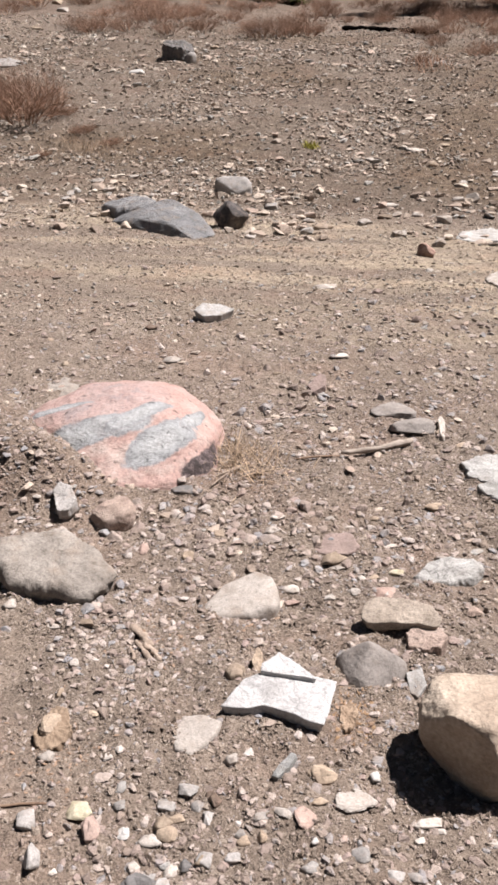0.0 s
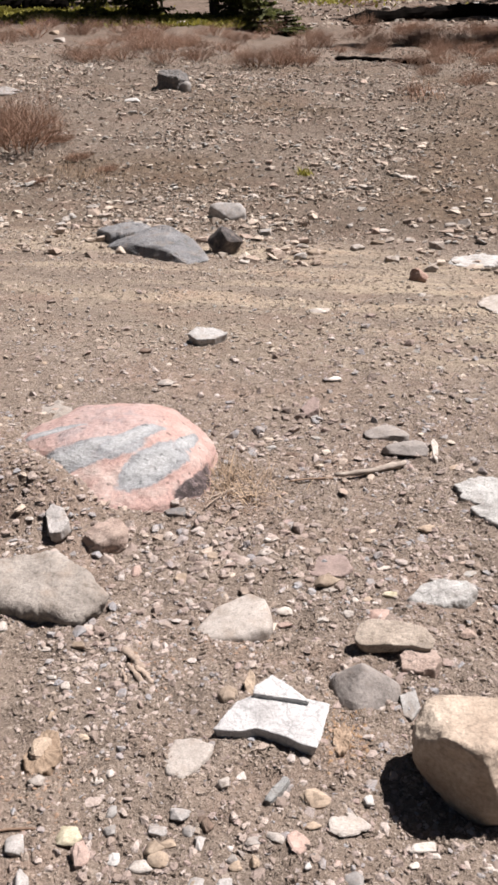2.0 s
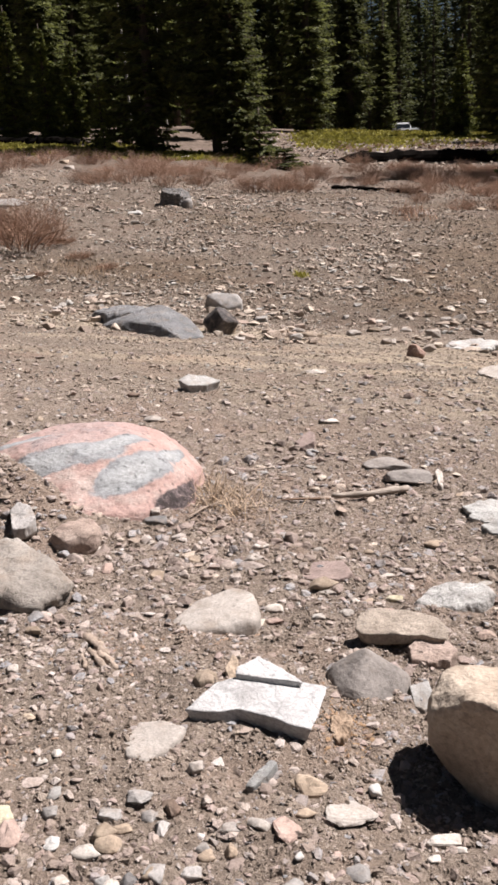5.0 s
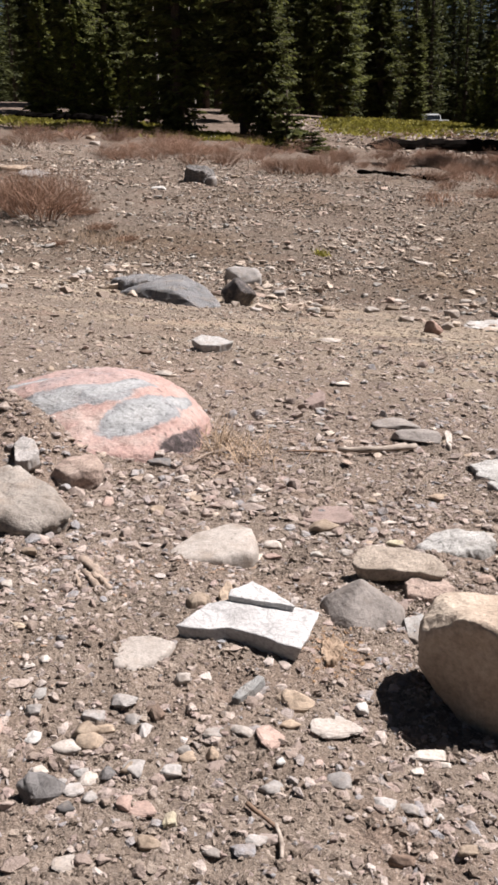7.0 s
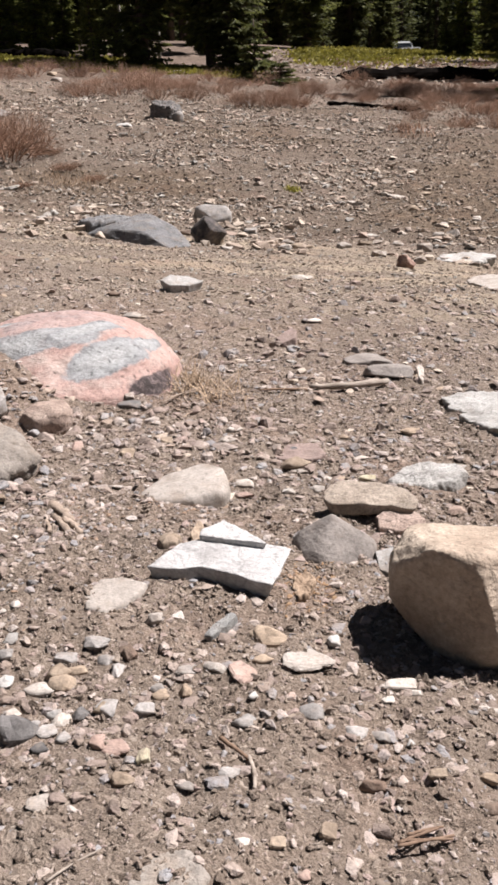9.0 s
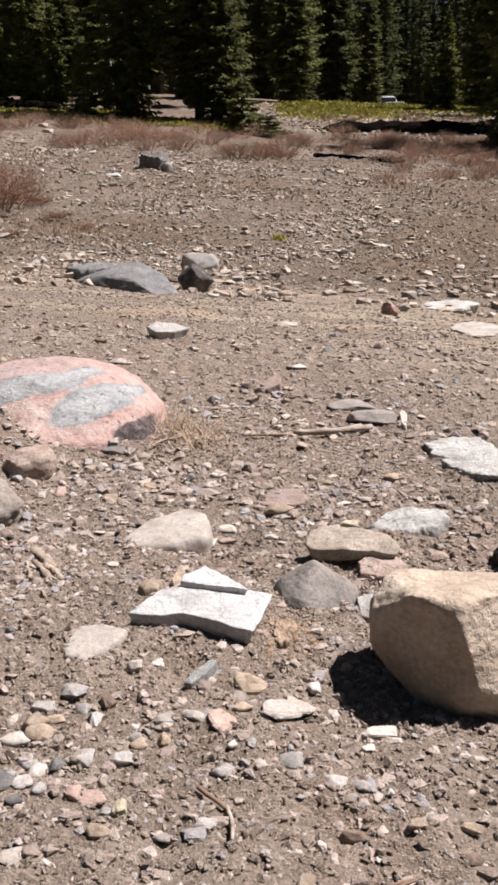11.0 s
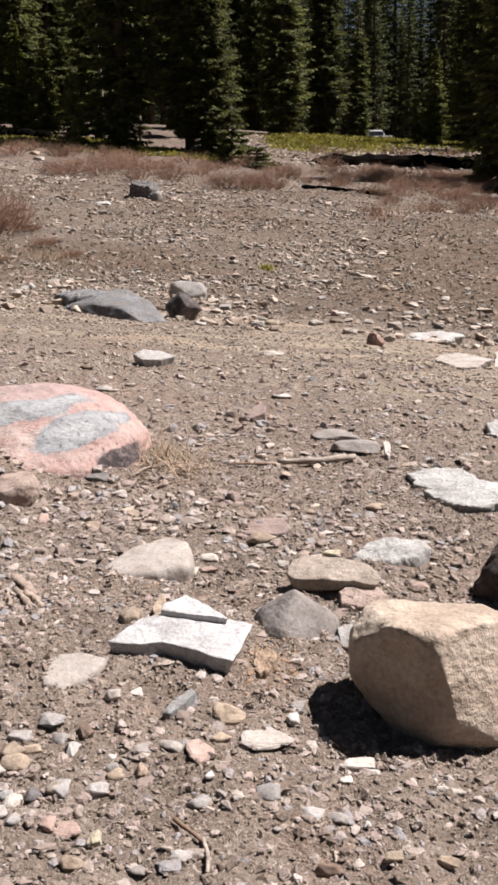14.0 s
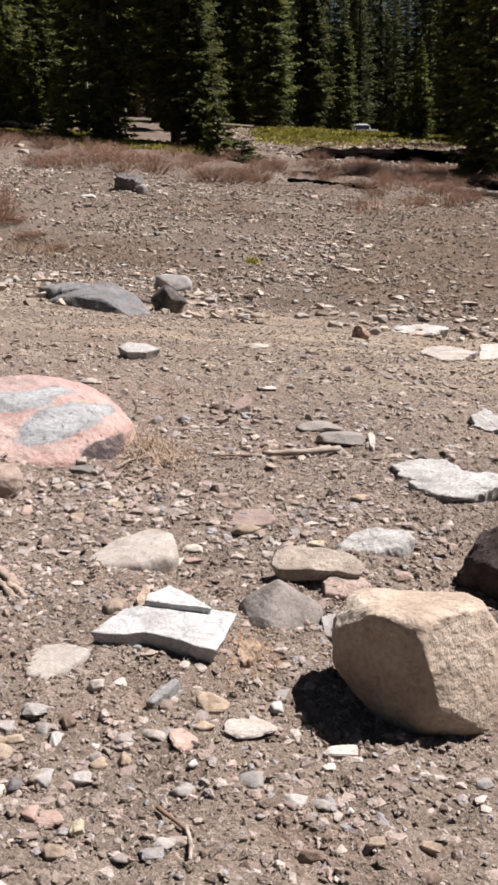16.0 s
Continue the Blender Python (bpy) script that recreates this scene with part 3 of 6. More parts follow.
def hewn(name, corners, top, thick, material, label, tilt=(0, 0), profile=((0.9, 1.0), (0.985, 0.95), (1.0, 0.8), (0.98, 0.4), (0.93, 0.0)),
         seed=0, ragged=0.02, bumpy=0.03, worn=1, category="rock", group="", steps=132, power=0.0):
    """A broken stone with the outline of the corners (anticlockwise). profile: rings of (share of the outline, share of the thickness);
    tilt: rise of the top per metre along x and y; power bows the top up towards the middle."""
    cx, cy = (sum(c[i] for c in corners) / len(corners) for i in (0, 1))
    radii = []
    for k in range(steps):
        d = Vector((math.cos(2 * math.pi * k / steps), math.sin(2 * math.pi * k / steps)))
        best = 0.01
        for (ax, ay), (bx, by) in zip(corners, corners[1:] + corners[:1]):
            e, w = Vector((bx - ax, by - ay)), Vector((ax - cx, ay - cy))
            den = d.cross(e)
            if abs(den) > 1e-9:
                t, u = w.cross(e) / den, w.cross(d) / den
                if t > 0 and -1e-6 <= u <= 1 + 1e-6:
                    best = max(best, t)
        radii.append(best)
    for _ in range(worn):
        radii = [(radii[k - 1] + 2 * radii[k] + radii[(k + 1) % steps]) / 4 for k in range(steps)]
    size = max(radii)
    z0 = (ground_z(cx, cy) + sum(ground_z(*c) for c in corners)) / (len(corners) + 1) + top - thick
    rings = [(sh, 1.0) for sh in (0.12, 0.25, 0.38, 0.5, 0.62, 0.73, 0.82) if sh < profile[0][0]] + list(profile)
    v, f = [], []

    def place(x, y, sh, hi):
        q = Vector((x, y, hi * thick)) / size
        lump = noise.fractal(q * 1.6 + Vector((seed * 3.3, 0, 1)), 0.9, 2, 3) + 0.5 * noise.fractal(q * 7 + Vector((0, seed * 2.1, 4)), 0.8, 2, 3)
        bow = power * (1 - sh * sh) * thick if hi > 0.9 else 0
        return (x, y, z0 + hi * thick + bow + hi * (tilt[0] * (x - cx) + tilt[1] * (y - cy)) + hi * bumpy * size * lump)

    for sh, hi in rings:
        for k in range(steps):
            a = 2 * math.pi * k / steps
            p = Vector((math.cos(a), math.sin(a), hi * 0.35))
            edge = 1 + ragged * (noise.fractal(p * 3 + Vector((seed, hi * 1.5, 2)), 0.9, 2, 3) + 0.6 * noise.fractal(p * 11 + Vector((seed, hi * 4, 7)), 0.8, 2, 3)) * max(0, min(1, (sh - 0.72) * 4))
            r = radii[k] * sh * edge
            v.append(place(cx + r * math.cos(a), cy + r * math.sin(a), sh, hi))
    v.append(place(cx, cy, 0, 1.0))
    last = len(v) - 1
    for i in range(len(rings) - 1):
        for k in range(steps):
            p, q = i * steps + k, i * steps + (k + 1) % steps
            f.append((p, p + steps, q + steps, q))
    f += [(last, k, (k + 1) % steps) for k in range(steps)]
    f.append(tuple(range(len(rings) * steps - 1, (len(rings) - 1) * steps - 1, -1)))
    return tagged(new(name, link_mesh(name, v, f, material, True)), label, category, group)


ROUND = ((0.87, 0.985), (0.91, 0.955), (0.945, 0.90), (0.975, 0.80), (0.995, 0.65), (1.0, 0.5), (0.99, 0.25), (0.97, 0.0))
CRISP = ((0.90, 1.0), (0.96, 0.995), (0.988, 0.97), (1.0, 0.90), (1.0, 0.75), (0.985, 0.5), (0.97, 0.25), (0.95, 0.0))
UNDERCUT = ((0.90, 1.0), (0.96, 0.995), (0.988, 0.97), (1.0, 0.88), (0.985, 0.72), (0.95, 0.5), (0.91, 0.25), (0.88, 0.0))
OVERHANG = ((0.90, 1.0), (0.96, 0.995), (0.985, 0.985), (1.0, 0.94), (0.97, 0.80), (0.93, 0.55), (0.88, 0.25), (0.84, 0.0))


# ---- the large rocks ----
rock("boulder", 0.412, 1.675, (0.345, 0.275, 0.300), M_BOULDER, "rounded tan boulder with a flat pale top, on gravel", (0, 0, 0), 0.20, seed=2, rough=0.022, power=3.6, sub=6, smooth=14,
     cuts=[((-0.70, -0.70, -0.07), 0.665), ((0.64, -0.70, 0.26), 0.725), ((0.02, 0.18, 0.98), 0.80), ((-0.80, -0.05, -0.60), 0.86), ((-0.5, -0.45, -0.74), 0.98), ((1, 0.1, 0.45), 0.98), ((-0.75, 0, 0.66), 1.06), ((0.05, -0.86, -0.5), 0.935)])
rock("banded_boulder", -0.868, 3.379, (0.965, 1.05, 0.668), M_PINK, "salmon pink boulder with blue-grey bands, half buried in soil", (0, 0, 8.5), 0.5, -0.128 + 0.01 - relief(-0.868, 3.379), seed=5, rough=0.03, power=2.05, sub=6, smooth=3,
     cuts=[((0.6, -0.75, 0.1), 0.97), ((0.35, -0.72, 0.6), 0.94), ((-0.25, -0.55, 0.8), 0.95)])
rock("flat_rock", -1.20, 3.90, (0.40, 0.34, 0.08), M_GREYROCK, "flat grey rock nearly level with the soil behind the pink boulder", (0, 6, 12), 0.84, facets=6, seed=6, rough=0.04, power=5, sub=4, smooth=1)
hewn("white_slab", [(-0.262, 1.785), (-0.184, 1.782), (-0.150, 1.794), (-0.066, 1.764), (-0.030, 1.742), (0.010, 1.730), (0.047, 1.886), (-0.016, 1.905), (-0.150, 1.918), (-0.205, 1.885)],
     0.036, 0.055, M_SLAB, "flat white rock slab with a shaded broken edge, on dirt", (-0.06, 0.05), OVERHANG, seed=8, ragged=0.022, bumpy=0.02, worn=0)
hewn("slab_fragment", [(-0.160, 1.900), (-0.075, 1.890), (-0.008, 1.876), (-0.056, 1.930), (-0.112, 1.972), (-0.158, 1.928)],
     0.052, 0.034, M_SLAB, "broken white piece of slab leaning on a larger slab", (-0.06, 0.10), UNDERCUT, seed=9, ragged=0.04, bumpy=0.03, worn=0)
hewn("grey_rock", [(-1.06, 2.35), (-0.97, 2.25), (-0.78, 2.225), (-0.70, 2.215), (-0.638, 2.335), (-0.72, 2.42), (-0.83, 2.50), (-0.96, 2.475), (-1.05, 2.44)],
     0.085, 0.16, M_GREYROCK, "olive grey flat-topped rock with a shadowed ragged front edge", (-0.12, 0.20), ((0.88, 0.985), (0.93, 0.95), (0.97, 0.90), (1.0, 0.80), (1.0, 0.68), (0.94, 0.60), (0.95, 0.5), (0.91, 0.38), (0.90, 0.0)), seed=11, ragged=0.055, bumpy=0.05, worn=1)
hewn("cream_rock", [(-0.372, 2.250), (-0.345, 2.212), (-0.305, 2.197), (-0.205, 2.205), (-0.132, 2.240), (-0.120, 2.290), (-0.142, 2.380), (-0.194, 2.416), (-0.300, 2.360)],
     0.028, 0.06, STONE["c"], "smooth cream rock bedded in reddish dirt", (0.03, 0.12), ROUND, seed=12, ragged=0.02, bumpy=0.025, worn=4, power=0.10)
hewn("pale_flat_stone", [(-0.386, 1.712), (-0.368, 1.668), (-0.322, 1.645), (-0.266, 1.714), (-0.254, 1.758), (-0.309, 1.783), (-0.362, 1.780)],
     0.010, 0.03, STONE["c"], "pale flat five-sided stone sunk in the dirt", (0.02, 0.06), ROUND, seed=13, ragged=0.03, bumpy=0.025, worn=1)
hewn("tan_slab", [(0.122, 2.168), (0.146, 2.142), (0.215, 2.146), (0.290, 2.146), (0.345, 2.132), (0.362, 2.160), (0.338, 2.205), (0.290, 2.226), (0.235, 2.234), (0.170, 2.234), (0.138, 2.212)],
     0.066, 0.042, M_TANSLAB, "tan layered slab propped on smaller stones", (-0.05, 0.30), UNDERCUT, seed=14, ragged=0.035, bumpy=0.035, worn=1)
hewn("tan_block", [(0.252, 2.130), (0.256, 2.076), (0.300, 2.066), (0.350, 2.078), (0.372, 2.120), (0.340, 2.165), (0.285, 2.165)],
     0.034, 0.065, M_ROSETAN, "small pinkish tan angular stone under a tan slab", (-0.05, 0.16), CRISP, seed=15, ragged=0.08, bumpy=0.07, worn=1)
rock("dark_grey_rock", 0.136, 2.012, (0.228, 0.19, 0.168), M_MIDGREY, "dark grey pyramid-shaped rock set in the dirt", (0, 0, 0), 0.51, facets=2, seed=16, rough=0.02, power=2.4, sub=4, smooth=8,
     cuts=[((-0.62, -0.35, 0.7), 0.58), ((0.45, -0.66, 0.60), 0.56), ((-0.5, 0.6, 0.6), 0.62), ((0.60, 0.5, 0.6), 0.60)])
hewn("stone_chip", [(0.238, 1.985), (0.242, 1.915), (0.262, 1.900), (0.290, 1.938), (0.283, 2.0)], 0.012, 0.035, STONE["w"], "thin pale bluish stone chip leaning on dirt", (0.05, 0.14), CRISP, seed=71, ragged=0.05, bumpy=0.02, worn=0)
hewn("grey_shard", [(-0.122, 1.604), (-0.108, 1.594), (-0.078, 1.628), (-0.060, 1.658), (-0.074, 1.667), (-0.106, 1.630)], 0.020, 0.03, M_SHARD, "narrow pale blue-grey stone shard lying on gravel", (0.1, 0.1), CRISP, seed=72, ragged=0.06, bumpy=0.05, worn=1)
hewn("pinkish_stone", [(-0.262, 1.925), (-0.245, 1.905), (-0.212, 1.910), (-0.205, 1.945), (-0.228, 1.965), (-0.255, 1.955)], 0.018, 0.04, STONE["t"], "rounded tan stone beside a white slab", (0, 0), ROUND, seed=73, ragged=0.04, bumpy=0.06, worn=4, power=0.3)
hewn("pinkish_stone", [(-0.192, 1.985), (-0.178, 1.945), (-0.160, 1.955), (-0.162, 2.01), (-0.176, 2.03)], 0.026, 0.05, STONE["t"], "narrow pinkish stone leaning behind a white slab", (0, 0.3), CRISP, seed=74, ragged=0.05, bumpy=0.05, worn=2)
hewn("flat_rose_rock", [(-0.03, 2.66), (0.0, 2.60), (0.10, 2.585), (0.145, 2.63), (0.12, 2.71), (0.03, 2.72)], 0.012, 0.05, M_ROSE, "flat dull rose rock level with the dirt", (0.03, 0.05), CRISP, seed=75, ragged=0.04, bumpy=0.03, worn=2)
hewn("white_ledge", [(0.305, 2.485), (0.345, 2.455), (0.430, 2.445), (0.505, 2.460), (0.552, 2.515), (0.520, 2.55), (0.440, 2.56), (0.365, 2.545)],
     0.034, 0.075, M_LEDGE, "low white rock with a grey lower face", (0.05, 0.32), ROUND, seed=17, ragged=0.07, bumpy=0.05, worn=2)
hewn("white_rock", [(0.600, 3.30), (0.612, 3.20), (0.700, 3.14), (0.800, 3.15), (0.868, 3.19), (0.815, 3.325), (0.700, 3.345)],
     0.036, 0.06, M_LEDGE, "pale grey-white flat rock with a ragged edge", (0.02, 0.12), UNDERCUT, seed=18, ragged=0.09, bumpy=0.04, worn=2)
hewn("white_rock", [(0.625, 3.12), (0.655, 3.04), (0.735, 2.965), (0.845, 2.95), (0.955, 3.05), (0.972, 3.14), (0.86, 3.165), (0.74, 3.15)],
     0.040, 0.07, M_LEDGE, "pale grey-white layered rock with dark underside", (0.02, 0.14), UNDERCUT, seed=55, ragged=0.10, bumpy=0.05, worn=2)
rock("dark_rock", 0.80, 2.30, (0.33, 0.34, 0.30), M_LAVA, "dark reddish-brown pitted lava rock", (0, 0, 20), 0.22, facets=9, seed=19, rough=0.05, power=2.4, sub=5, smooth=2, cuts=[((-0.6, -0.3, 0.6), 0.7), ((0.2, -0.9, 0.3), 0.8)])
rock("flat_grey_stone", 0.365, 3.80, (0.205, 0.13, 0.06), M_MIDGREY, "flat grey stone lying on dirt", (0, 6, -6), 0.25, facets=5, seed=20, rough=0.04, power=4, sub=4, smooth=1, cuts=[((0, 0, 1), 0.65), ((-0.8, 0.6, 0), 0.8)], group="pair of flat grey stones")
rock("flat_grey_stone", 0.435, 3.635, (0.205, 0.12, 0.065), M_MIDGREY, "oblong dark grey stone lying on dirt", (0, 6, -4), 0.25, facets=4, seed=21, rough=0.04, power=4, sub=4, smooth=1, cuts=[((0, 0, 1), 0.75), ((1, 0.2, 0), 0.9)], group="pair of flat grey stones")
rock("blue_grey_slab", -1.36, 7.82, (1.15, 1.0, 0.52), M_BLUEGREY, "large low blue-grey rock breaking the ground", (0, 0, 0), 0.56, facets=3, seed=22, rough=0.03, power=3.2, sub=5, smooth=3, lean=0.35,
     cuts=[((-0.10, -0.42, 1), 0.62), ((0.55, -0.35, 0.8), 0.66), ((-0.6, -0.1, 0.8), 0.70)], corners=[(-1.92, 8.12), (-1.62, 7.72), (-1.15, 7.46), (-0.86, 7.30), (-0.80, 7.46), (-0.95, 7.88), (-1.20, 8.16), (-1.50, 8.30), (-1.75, 8.30)])
hewn("blue_grey_slab", [(-2.08, 8.55), (-1.85, 8.20), (-1.55, 8.10), (-1.50, 8.50), (-1.75, 8.75)], 0.12, 0.20, M_BLUEGREY, "low pointed blue-grey rock beside a larger one", (0.06, 0.05), ROUND, seed=62, ragged=0.06, bumpy=0.06, worn=2)
rock("black_rock", -0.745, 8.02, (0.345, 0.28, 0.295), M_DARK, "dark grey angular rock beside a larger slab", (0, 0, 15), 0.12, facets=12, seed=23, rough=0.05, power=3, sub=4, smooth=1, cuts=[((-0.7, -0.1, 0.6), 0.75), ((0.6, -0.4, 0.6), 0.7)])
rock("round_grey_rock", -0.845, 9.58, (0.43, 0.38, 0.33), STONE["g"], "rounded light grey rock", (0, 8, 15), 0.34, facets=5, seed=61, rough=0.045, power=2.2, sub=4, smooth=2, cuts=[((-0.7, -0.6, -0.3), 0.7)])
hewn("white_flat_rock", [(1.26, 7.84), (1.36, 7.72), (1.60, 7.68), (1.76, 7.78), (1.80, 7.90), (1.56, 8.02), (1.34, 7.98)],
     0.05, 0.10, STONE["w"], "white flat broken rock lying on the bank foot", (0.02, 0.10), UNDERCUT, seed=25, ragged=0.13, bumpy=0.035, worn=1)
hewn("cream_flat_rock", [(1.22, 6.20), (1.32, 5.85), (1.46, 5.90), (1.62, 6.10), (1.48, 6.32), (1.33, 6.36)], 0.035, 0.07, STONE["c"], "cream flat stone level with the track", (0, 0.03), CRISP, seed=26, ragged=0.08, bumpy=0.03, worn=1)
hewn("cream_flat_rock", [(1.62, 6.10), (1.72, 6.02), (1.95, 6.35), (1.98, 6.72), (1.80, 6.74)], 0.025, 0.07, STONE["c"], "pale yellowish flat stone level with the track", (0, 0.03), CRISP, seed=27, ragged=0.08, bumpy=0.03, worn=1)
rock("bank_rock", -2.28, 16.45, (0.50, 0.44, 0.40), STONE["d"], "blocky brown-grey rock with a shaded face, on the gravel bank", (0, 6, -24), 0.2, seed=27, rough=0.07, power=7, sub=5, smooth=1, flat=True, cuts=[((0.1, -0.25, 1), 0.88), ((-0.7, -0.7, 0.1), 1.05), ((0.75, 0.1, 0.65), 0.92)])
rock("bank_stone", -2.02, 16.2, (0.26, 0.24, 0.22), STONE["g"], "grey stone leaning against a blocky rock", (0, -20, 0), 0.25, facets=9, seed=28, rough=0.05, power=3, sub=3, smooth=1)

rock("rose_stone", -0.752, 2.735, (0.185, 0.135, 0.135), M_ROSETAN, "pinkish stone with a pale top beside the banded boulder", (0, -8, 10), 0.38, facets=5, seed=63, rough=0.035, power=2.8, sub=5, smooth=2, cuts=[((0.25, -0.1, 1), 0.74), ((-0.75, -0.5, 0.2), 0.72)])
hewn("pale_leaning_stone", [(-0.965, 2.790), (-0.925, 2.685), (-0.885, 2.685), (-0.862, 2.735), (-0.895, 2.800), (-0.945, 2.825)],
     0.040, 0.06, STONE["g"], "pale grey stone leaning on the soil beside a grey rock", (0.0, 0.30), CRISP, seed=64, ragged=0.05, bumpy=0.06, worn=1)
rock("rust_rock", 0.924, 7.056, (0.18, 0.14, 0.14), M_RUST, "reddish-tan wedge-shaped rock at the edge of the track", (0, 0, 10), 0.2, facets=5, seed=41, rough=0.05, power=3, sub=4, smooth=1, flat=True, cuts=[((0.75, -0.1, 0.65), 0.5), ((-0.8, -0.3, 0.3), 0.7)])
hewn("far_white_stone", [(-0.71, 4.95), (-0.64, 4.88), (-0.54, 4.91), (-0.465, 4.985), (-0.55, 5.03), (-0.66, 5.03)], 0.062, 0.08, STONE["w"], "small white stone with a shaded underside, on the track", (-0.12, 0.22), OVERHANG, seed=33, ragged=0.05, bumpy=0.04, worn=1)

hewn("broken_white_rock", [(1.09, 4.03), (1.15, 3.97), (1.24, 3.99), (1.26, 4.10), (1.18, 4.22), (1.10, 4.16)], 0.035, 0.06, M_LEDGE, "broken grey-white rock lying on gravel", (0, 0.15), UNDERCUT, seed=81, ragged=0.16, bumpy=0.07, worn=0)
hewn("narrow_stone", [(0.545, 3.53), (0.565, 3.53), (0.585, 3.68), (0.575, 3.75), (0.553, 3.70)], 0.03, 0.05, STONE["c"], "narrow pale stone beside a flat grey stone", (0, 0.05), ROUND, seed=82, ragged=0.05, bumpy=0.05, worn=2)
hewn("mauve_stone", [(-0.04, 4.02), (-0.01, 3.955), (0.05, 4.00), (0.055, 4.07), (0.03, 4.12)], 0.035, 0.05, M_ROSE, "pale mauve stone with sharp edges", (0.1, 0.2), CRISP, seed=83, ragged=0.08, bumpy=0.06, worn=1)
hewn("bark_piece", [(0.048, 1.79), (0.058, 1.752), (0.082, 1.765), (0.098, 1.82), (0.078, 1.855), (0.052, 1.835)], 0.012, 0.03, M_BARKLUMP, "splintered orange-tan piece of rotten wood by a white slab", (-0.1, 0.1), CRISP, seed=85, ragged=0.12, bumpy=0.14, worn=1, category="wood")
hewn("flat_buried_rock", [(-0.168, 1.03), (-0.15, 0.985), (-0.07, 0.985), (-0.055, 1.045), (-0.085, 1.085), (-0.130, 1.082)], 0.006, 0.05, M_GREYROCK, "broad dusty grey rock nearly buried in dirt", (0.02, 0.04), ROUND, seed=86, ragged=0.04, bumpy=0.03, worn=3)
hewn("curled_bark", [(-0.735, 1.70), (-0.715, 1.65), (-0.655, 1.645), (-0.632, 1.70), (-0.66, 1.77), (-0.705, 1.775)], 0.016, 0.04, M_BARKLUMP, "curled orange-brown piece of bark on dirt", (0.1, 0.15), CRISP, seed=84, ragged=0.10, bumpy=0.12, worn=2, category="bark")

# ---- loose stones one could count ----
rng = random.Random(11)
SHAPES = []
for k in range(12):
    bm = chip_bmesh(rng, 13 + k % 5, 0.05)
    bmesh.ops.subdivide_edges(bm, edges=bm.edges[:], cuts=1, use_grid_fill=True)
    off = Vector((k * 3.1, 0, 0))
    for v in bm.verts:
        v.co *= 1 + 0.17 * noise.fractal(v.co * 3 + off, 0.9, 2, 4)
    me = bpy.data.meshes.new("stone")
    bm.to_mesh(me)
    bm.free()
    if k % 2:
        me.shade_smooth()
    me.materials.append(STONE["c"])
    SHAPES.append(me)
LOOK = {"w": "white", "c": "cream", "g": "grey", "d": "dark grey", "t": "tan", "p": "pinkish", "y": "pale yellow", "b": "brown", "r": "rust red"}


def stone(kind, x, y, w, d, h, turn, shape):
    h *= 1.3 if w < 0.09 else 1.0
    proud = 0.04
    if y < 1.75:
        w, d, h, proud = w * 1.15, d * 1.15, h * 1.2, 0.10
    ob = new("stone", SHAPES[shape])
    ob.material_slots[0].link = "OBJECT"
    ob.material_slots[0].material = STONE[kind]
    ob.matrix_basis = pose(x, y, ground_z(x, y) + h * proud, turn * 0.3, turn * 0.25, turn) @ Matrix.Diagonal((w, d, h, 1))
    how = "flat" if h < 0.45 * w else "chunky"
    size = "small" if w < 0.06 else "medium-sized" if w < 0.15 else "large"
    return tagged(ob, "%s %s %s stone lying on gravelly dirt" % (size, how, LOOK[kind]), "stone", "loose stones")


stone("w", -0.868, 3.055, 0.045, 0.05, 0.035, 20, 5)
stone("c", -0.805, 3.10, 0.055, 0.05, 0.04, -15, 3)
stone("d", -0.388, 1.283, 0.075, 0.055, 0.05, 25, 4)
stone("y", -0.561, 1.460, 0.088, 0.054, 0.032, -10, 9)

stone("p", -0.601, 2.553, 0.062, 0.076, 0.045, -2, 9)
stone("p", 0.207, 2.375, 0.118, 0.069, 0.041, 5, 10)
stone("p", -0.204, 2.261, 0.076, 0.053, 0.031, 12, 1)
stone("p", -0.086, 2.310, 0.067, 0.033, 0.019, 13, 0)
stone("p", -0.515, 1.406, 0.045, 0.066, 0.039, 5, 4)
stone("g", -0.663, 1.421, 0.061, 0.057, 0.033, 10, 3)
stone("g", -0.468, 1.486, 0.036, 0.038, 0.023, -13, 11)
stone("g", -0.372, 1.510, 0.030, 0.028, 0.017, 5, 8)
stone("g", -0.289, 1.502, 0.038, 0.038, 0.022, 10, 7)
stone("g", -0.263, 1.470, 0.030, 0.041, 0.024, 0, 10)
stone("g", -0.254, 1.355, 0.051, 0.040, 0.023, -16, 3)
stone("g", -0.633, 1.326, 0.051, 0.068, 0.040, 15, 2)
stone("g", -0.197, 1.371, 0.044, 0.033, 0.020, 8, 6)
stone("g", -0.904, 2.737, 0.111, 0.092, 0.054, 22, 0)
stone("g", 0.010, 3.993, 0.103, 0.070, 0.041, 17, 1)
stone("w", -0.477, 1.540, 0.036, 0.039, 0.021, -15, 9)
stone("w", -0.445, 1.413, 0.034, 0.038, 0.020, -23, 4)
stone("w", -0.802, 3.090, 0.061, 0.057, 0.030, 24, 0)
stone("w", -0.846, 3.032, 0.036, 0.042, 0.022, -8, 7)
stone("w", -0.179, 3.611, 0.081, 0.039, 0.021, 13, 11)
stone("w", 0.136, 3.543, 0.053, 0.032, 0.017, -1, 11)
stone("t", -0.337, 1.466, 0.053, 0.030, 0.019, 0, 11)
stone("t", -0.343, 1.416, 0.066, 0.046, 0.030, 11, 7)
stone("t", -0.178, 1.422, 0.038, 0.033, 0.021, -17, 5)
stone("t", -0.691, 2.121, 0.065, 0.040, 0.026, -19, 0)
